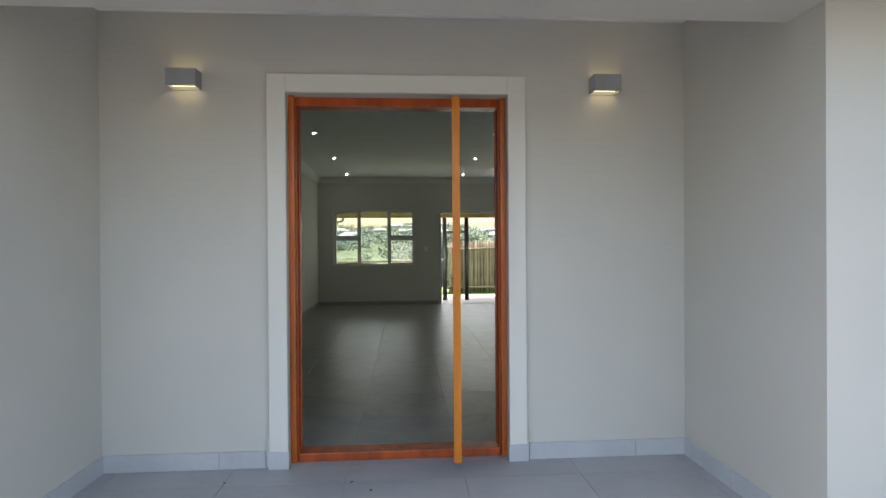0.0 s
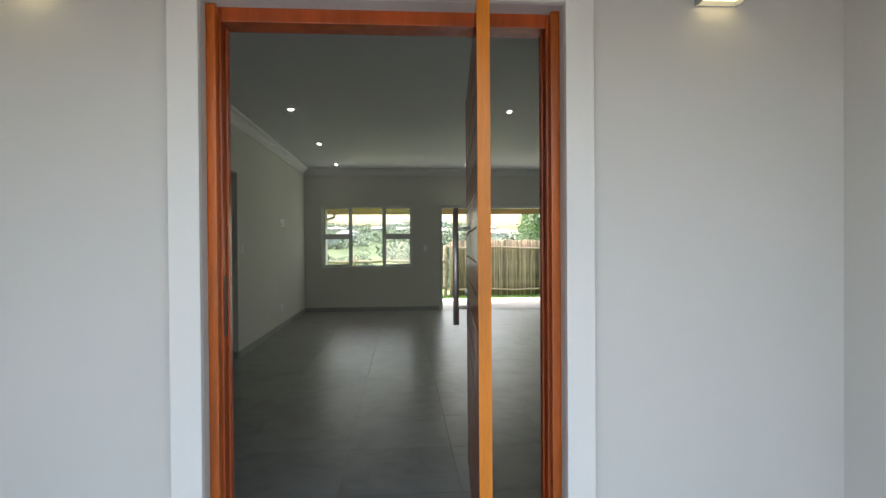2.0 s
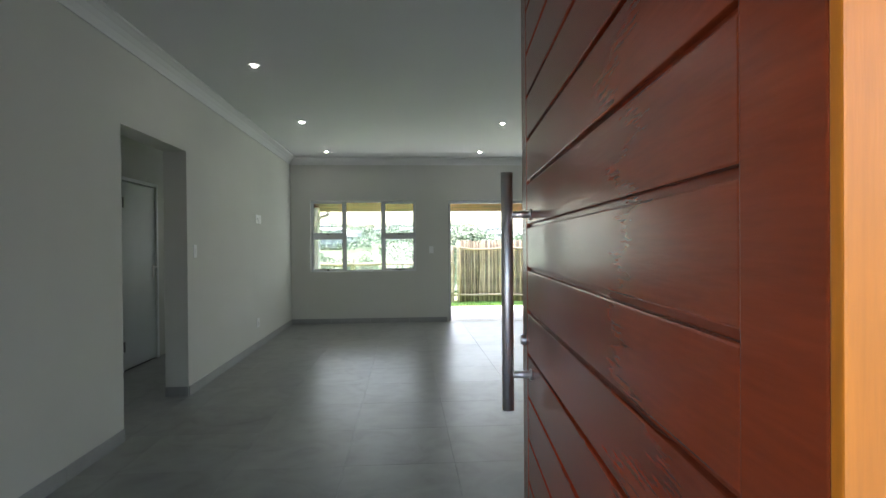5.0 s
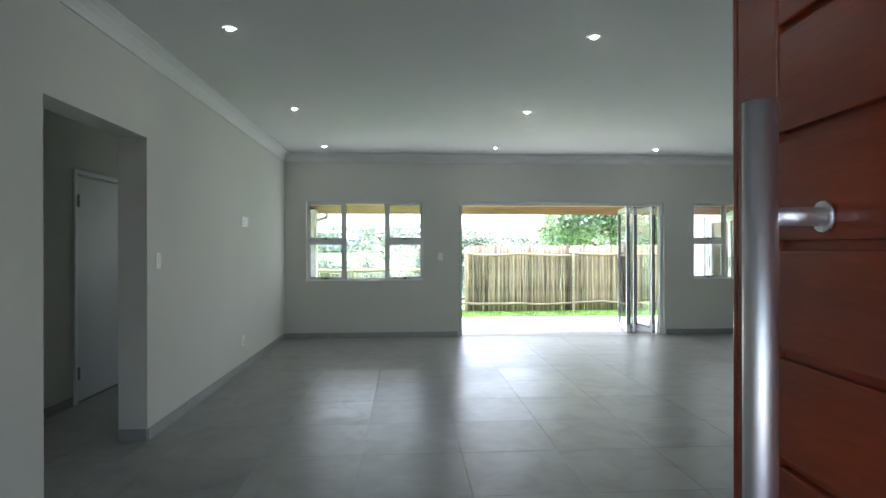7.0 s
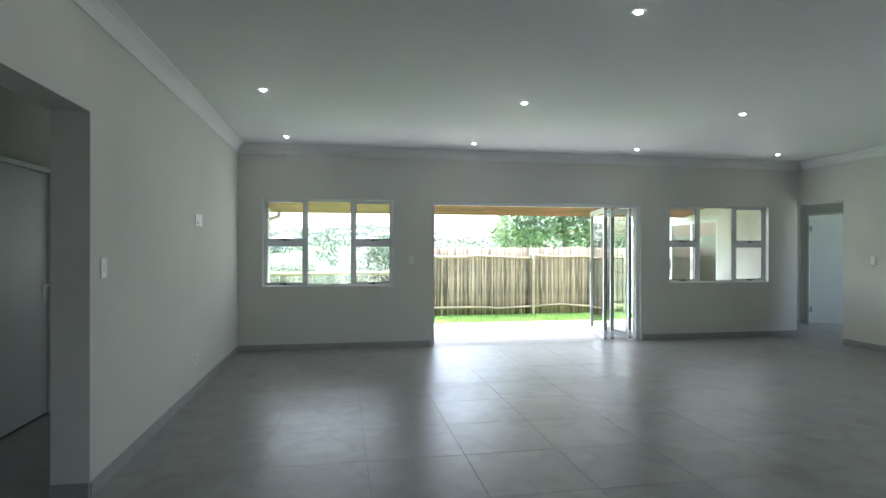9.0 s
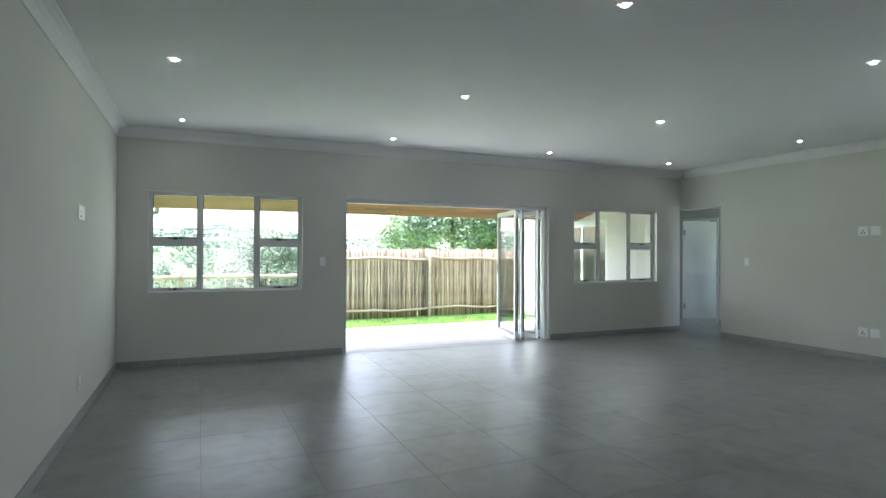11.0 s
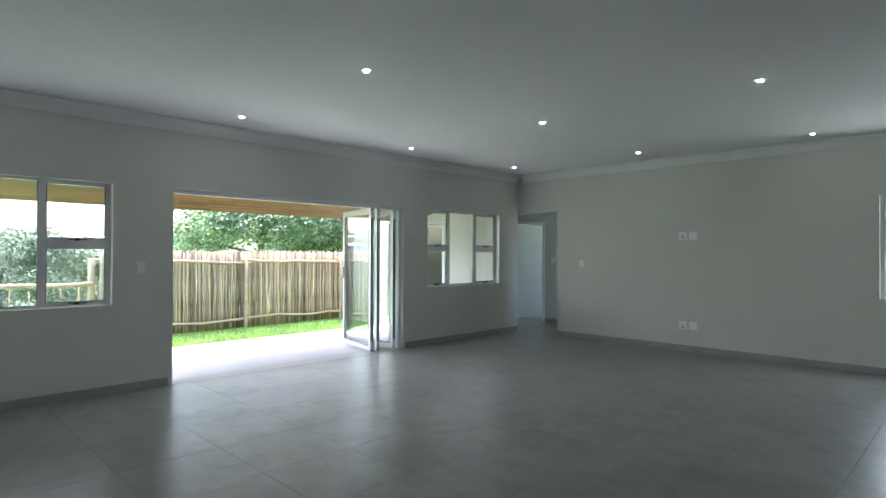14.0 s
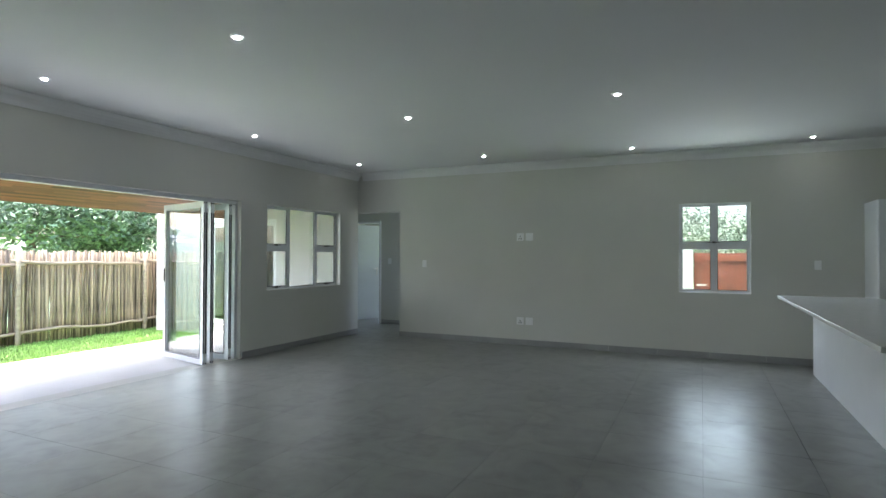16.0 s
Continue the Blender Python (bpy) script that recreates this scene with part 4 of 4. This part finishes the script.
# ---- trees ----
def tree(name, base, height, spread, leaves, seed, leaf_mat, label, crown_low=0.35, leaf_size=0.072, limbs=9):
    root = thing(name, label, "tree")
    g = random.Random(seed)
    bx, by, bz = base
    bm = bmesh.new()
    top = Vector((bx + g.uniform(-0.3, 0.3), by, bz + height * 0.62))
    mid = Vector((bx + g.uniform(-0.15, 0.15), by, bz + height * 0.3))
    tr = height * 0.032
    rod(bm, (bx, by, bz - 0.2), mid, tr, tr * 0.75, seg=9)
    rod(bm, mid, top, tr * 0.75, tr * 0.35, seg=8)
    clumps = []
    for i in range(limbs):
        a = i * 2.4 + g.uniform(-0.4, 0.4)
        start = mid.lerp(top, g.uniform(0.0, 0.95))
        reach = spread * g.uniform(0.55, 1.0)
        end = Vector((start.x + math.cos(a) * reach, start.y + math.sin(a) * reach * 0.8, bz + height * g.uniform(crown_low + 0.1, 0.92)))
        knee = start.lerp(end, 0.5) + Vector((0, 0, -0.06 * height * g.random()))
        rod(bm, start, knee, tr * 0.38, tr * 0.25, seg=6)
        rod(bm, knee, end, tr * 0.25, tr * 0.08, seg=6)
        for _ in range(3):
            tip = end + Vector((g.uniform(-1, 1), g.uniform(-1, 1), g.uniform(-0.6, 0.6))) * spread * 0.3
            rod(bm, knee.lerp(end, 0.6), tip, tr * 0.1, tr * 0.04, seg=5)
            clumps.append((tip, spread * g.uniform(0.16, 0.3)))
        clumps.append((end, spread * g.uniform(0.2, 0.34)))
    for _ in range(limbs):
        clumps.append((Vector((bx + g.uniform(-0.6, 0.6) * spread, by + g.uniform(-0.5, 0.5) * spread, bz + height * g.uniform(0.7, 0.97))), spread * g.uniform(0.16, 0.26)))
    part("trunk", bm, BARK, root)
    v, f = [], []
    per = leaves // len(clumps)
    for c, r in clumps:
        for _ in range(per):
            d = Vector((g.gauss(0, 1), g.gauss(0, 1), g.gauss(0, 0.75)))
            d = d.normalized() * r * (g.random() ** 0.4)
            p = c + d
            s = leaf_size * g.uniform(0.6, 1.4)
            q = Euler((g.uniform(-0.9, 0.9), g.uniform(-0.9, 0.9), g.uniform(0, 6.28))).to_matrix()
            k = len(v)
            for a, b in ((-1, 0), (0, -0.42), (1, 0), (0, 0.42)):
                v.append(tuple(p + q @ Vector((a * s, b * s, 0))))
            f.append((k, k + 1, k + 2, k + 3))
    me = bpy.data.meshes.new("crown")
    me.from_pydata(v, [], f)
    me.materials.append(leaf_mat)
    crown = new("crown", me)
    crown.parent = root


BIG = "spreading dark green leafy tree standing behind the pole fence"
tree("tree", (7.7, 23.5, GROUND), 5.0, 3.1, 40000, 11, LEAF, BIG, 0.3)
tree("tree", (11.6, 23.0, GROUND), 5.8, 3.2, 42000, 12, LEAF, BIG, 0.25)
tree("tree", (15.5, 24.0, GROUND), 6.4, 3.3, 36000, 13, LEAF, BIG, 0.25)
tree("tree", (20.0, 25.0, GROUND), 6.0, 3.2, 12000, 14, LEAF, BIG, 0.25)
for i, (x, y, h, s) in enumerate(((3.4, 41, 5.0, 3.4), (7.2, 46, 4.3, 3.2), (-4.5, 50, 4.2, 3.2), (-13, 58, 5.0, 3.6), (12.0, 52, 5.0, 4.2), (-22, 70, 6.2, 4.2), (4.0, 70, 7.4, 4.4), (-3.0, 62, 4.8, 3.8))):
    tree("tree", (x, y, ground_height(x, y)), h, s, 24000, 30 + i, LEAFPALE, "green bushy tree down the slope beyond the fence, paled with painted haze", -0.02, 0.085, 15)
for i, (x, y, h, s) in enumerate(((14.3, 8.1, 3.0, 1.7), (14.7, 6.5, 2.8, 1.6), (15.2, 10.2, 3.1, 1.8))):
    tree("tree", (x, y, GROUND), h, s, 15000, 51 + i, LEAFPALE, "thin-leaved pale tree with twisted branches behind the garden wall", 0.12, 0.045, 14)


# far woods on the hillside
def woods(seed, count):
    g = random.Random(seed)
    v, f = [], []
    for i in range(count):
        y = g.uniform(90, 640)
        x = y * g.uniform(-0.32, 0.42)
        if noise.noise((x * 0.01, y * 0.012, 9)) < -0.15 and y < 560:
            continue
        z = ground_height(x, y)
        h = g.uniform(3.0, 7.5)
        for _ in range(34):
            px, py, pz = x + g.gauss(0, h * 0.5), y + g.gauss(0, h * 0.4), z + h * g.uniform(0.1, 1.0) ** 0.7
            s = g.uniform(0.5, 1.3)
            q = Euler((g.uniform(-1.2, 1.2), g.uniform(-1.2, 1.2), g.uniform(0, 6.28))).to_matrix()
            k = len(v)
            for a, b in ((-1, 0), (0, -0.6), (1, 0), (0, 0.6)):
                v.append(tuple(Vector((px, py, pz)) + q @ Vector((a * s, b * s, 0))))
            f.append((k, k + 1, k + 2, k + 3))
    me = bpy.data.meshes.new("far_woods")
    me.from_pydata(v, [], f)
    me.materials.append(LEAFPALE)
    tagged(new("far_woods", me), "scattered scrub and trees over the far hillside", "woods", kind="stuff")


woods(8, 2600)


# houses on the hillside
def house(w, d, h, hip):
    root = thing("house", "pale plastered house with a grey roof on the far hillside", "house", "hillside houses")
    part("wall", boxes((-w / 2, w / 2, -d / 2, d / 2, 0, h)), HOUSEWALL, root)
    bm = bmesh.new()
    o = 0.5
    rz = h + d * 0.22
    a = [bm.verts.new(p) for p in ((-w / 2 - o, -d / 2 - o, h), (w / 2 + o, -d / 2 - o, h), (w / 2 + o, d / 2 + o, h), (-w / 2 - o, d / 2 + o, h), (-w / 2 + hip, 0, rz), (w / 2 - hip, 0, rz))]
    for q in ((0, 1, 5, 4), (1, 2, 5), (2, 3, 4, 5), (3, 0, 4), (0, 3, 2, 1)):
        bm.faces.new([a[k] for k in q])
    part("roof", bm, HOUSEROOF, root)
    n = max(2, int(w / 4))
    for row in range(2 if h > 4.5 else 1):
        for i in range(n):
            u = -w / 2 + w * (i + 0.5) / n
            z = 0.9 + row * 2.8
            win = part("window", boxes((u - 0.75, u + 0.75, -d / 2 - 0.05, -d / 2 - 0.002, z, z + 1.3)), DARKGLASS, root)
            part("window_frame", boxes((u - 0.85, u + 0.85, -d / 2 - 0.08, -d / 2 - 0.051, z - 0.12, z - 0.001)), HOUSEWALL, win)
    return root


kinds = [house(15, 9, 5.6, 3), house(18, 10, 3.4, 2), house(12, 8, 5.8, 2)]
hg = random.Random(21)
for k in range(34):
    y = 330 + 300 * (k + 0.5) / 34
    x = y * hg.uniform(-0.20, 0.26)
    m = pose(x, y, ground_height(x, y) + 0.6, 0, 0, hg.uniform(-25, 25))
    if k < 3:
        kinds[k].matrix_world = m
    else:
        copy_thing(kinds[k % 3], m)

# ---- garden wall and gate outside the kitchen window ----
wall("garden_wall", "y", 2.0, 12.8, 10.0, 10.2, GROUND, 1.5, [(7.0, 7.92, GROUND, 1.5)], [CREAM], "cream plastered garden wall beside the gate")
gate = thing("wooden_gate", "red-brown ledged and braced wooden gate in the garden wall", "gate")
for i in range(8):
    y = 7.01 + i * 0.1125
    part("board", boxes((10.06, 10.085, y, y + 0.1115, GROUND + 0.06, 1.44), bevel=0.003), GATEWOOD, gate)
for z in (0.05, 0.68, 1.30):
    part("ledge", boxes((10.03, 10.0595, 7.02, 7.9, z, z + 0.1), bevel=0.004), GATEWOOD, gate)
for z0, z1 in ((0.151, 0.679), (0.781, 1.299)):
    bm = bmesh.new()
    vs = [bm.verts.new(p) for p in ((10.03, 7.86, z1), (10.03, 7.75, z1), (10.03, 7.06, z0), (10.03, 7.17, z0), (10.0585, 7.86, z1), (10.0585, 7.75, z1), (10.0585, 7.06, z0), (10.0585, 7.17, z0))]
    for q in ((0, 1, 2, 3), (4, 7, 6, 5), (0, 4, 5, 1), (1, 5, 6, 2), (2, 6, 7, 3), (3, 7, 4, 0)):
        bm.faces.new([vs[k] for k in q])
    part("brace", bm, GATEWOOD, gate)
part("bolt", boxes((10.02, 10.0295, 7.70, 7.86, 0.86, 0.89), bevel=0.003), STEEL, gate, "steel sliding bolt")


# ---- floor tiles ----
def tiles(root_name, x0, x1, y0, y1, ox, oy, mat, label, gap=0.002):
    root = thing(root_name, label, "floor", kind="structure")
    cache = {}
    i0, i1 = math.floor((x0 - ox) / TS), math.ceil((x1 - ox) / TS)
    j0, j1 = math.floor((y0 - oy) / TS), math.ceil((y1 - oy) / TS)
    for i in range(i0, i1):
        for j in range(j0, j1):
            a, b = max(x0, ox + i * TS), min(x1, ox + (i + 1) * TS)
            c, d = max(y0, oy + j * TS), min(y1, oy + (j + 1) * TS)
            if b - a < 0.02 or d - c < 0.02:
                continue
            key = (round(b - a, 4), round(d - c, 4))
            if key not in cache:
                w, h = key
                bm = bmesh.new()
                g, e = gap / 2, 0.0004
                lo = [bm.verts.new(p) for p in ((g, g, -0.0075), (w - g, g, -0.0075), (w - g, h - g, -0.0075), (g, h - g, -0.0075))]
                up = [bm.verts.new(p) for p in ((g, g, -e), (w - g, g, -e), (w - g, h - g, -e), (g, h - g, -e))]
                tp = [bm.verts.new(p) for p in ((g + e, g + e, 0), (w - g - e, g + e, 0), (w - g - e, h - g - e, 0), (g + e, h - g - e, 0))]
                for k in range(4):
                    m = (k + 1) % 4
                    bm.faces.new((lo[k], lo[m], up[m], up[k]))
                    bm.faces.new((up[k], up[m], tp[m], tp[k]))
                bm.faces.new(tp)
                cache[key] = mesh_of(bm, "tile", mat)
            t = new("tile", cache[key])
            t.parent = root
            t.location = (a, c, 0)


OX, OY = 0.322, 5.79
tiles("floor", LEFT + 0.0, RIGHT, INNER, FAR, OX, OY, TILE, "large grey porcelain floor tiles with dark thin joints")
tiles("floor_doorway", LEFT - 1.06, LEFT, 6.6, FAR, OX, OY, TILE, "large grey porcelain passage floor tiles")
tiles("floor_entrance", D0, D1, FRONT, INNER, OX, OY, PORCHTILE, "pale grey tiles under the entrance frame")
tiles("porch_floor", PL, PR, 1.2, FRONT, OX, 3.98, PORCHTILE, "pale grey porch floor tiles with light joints")
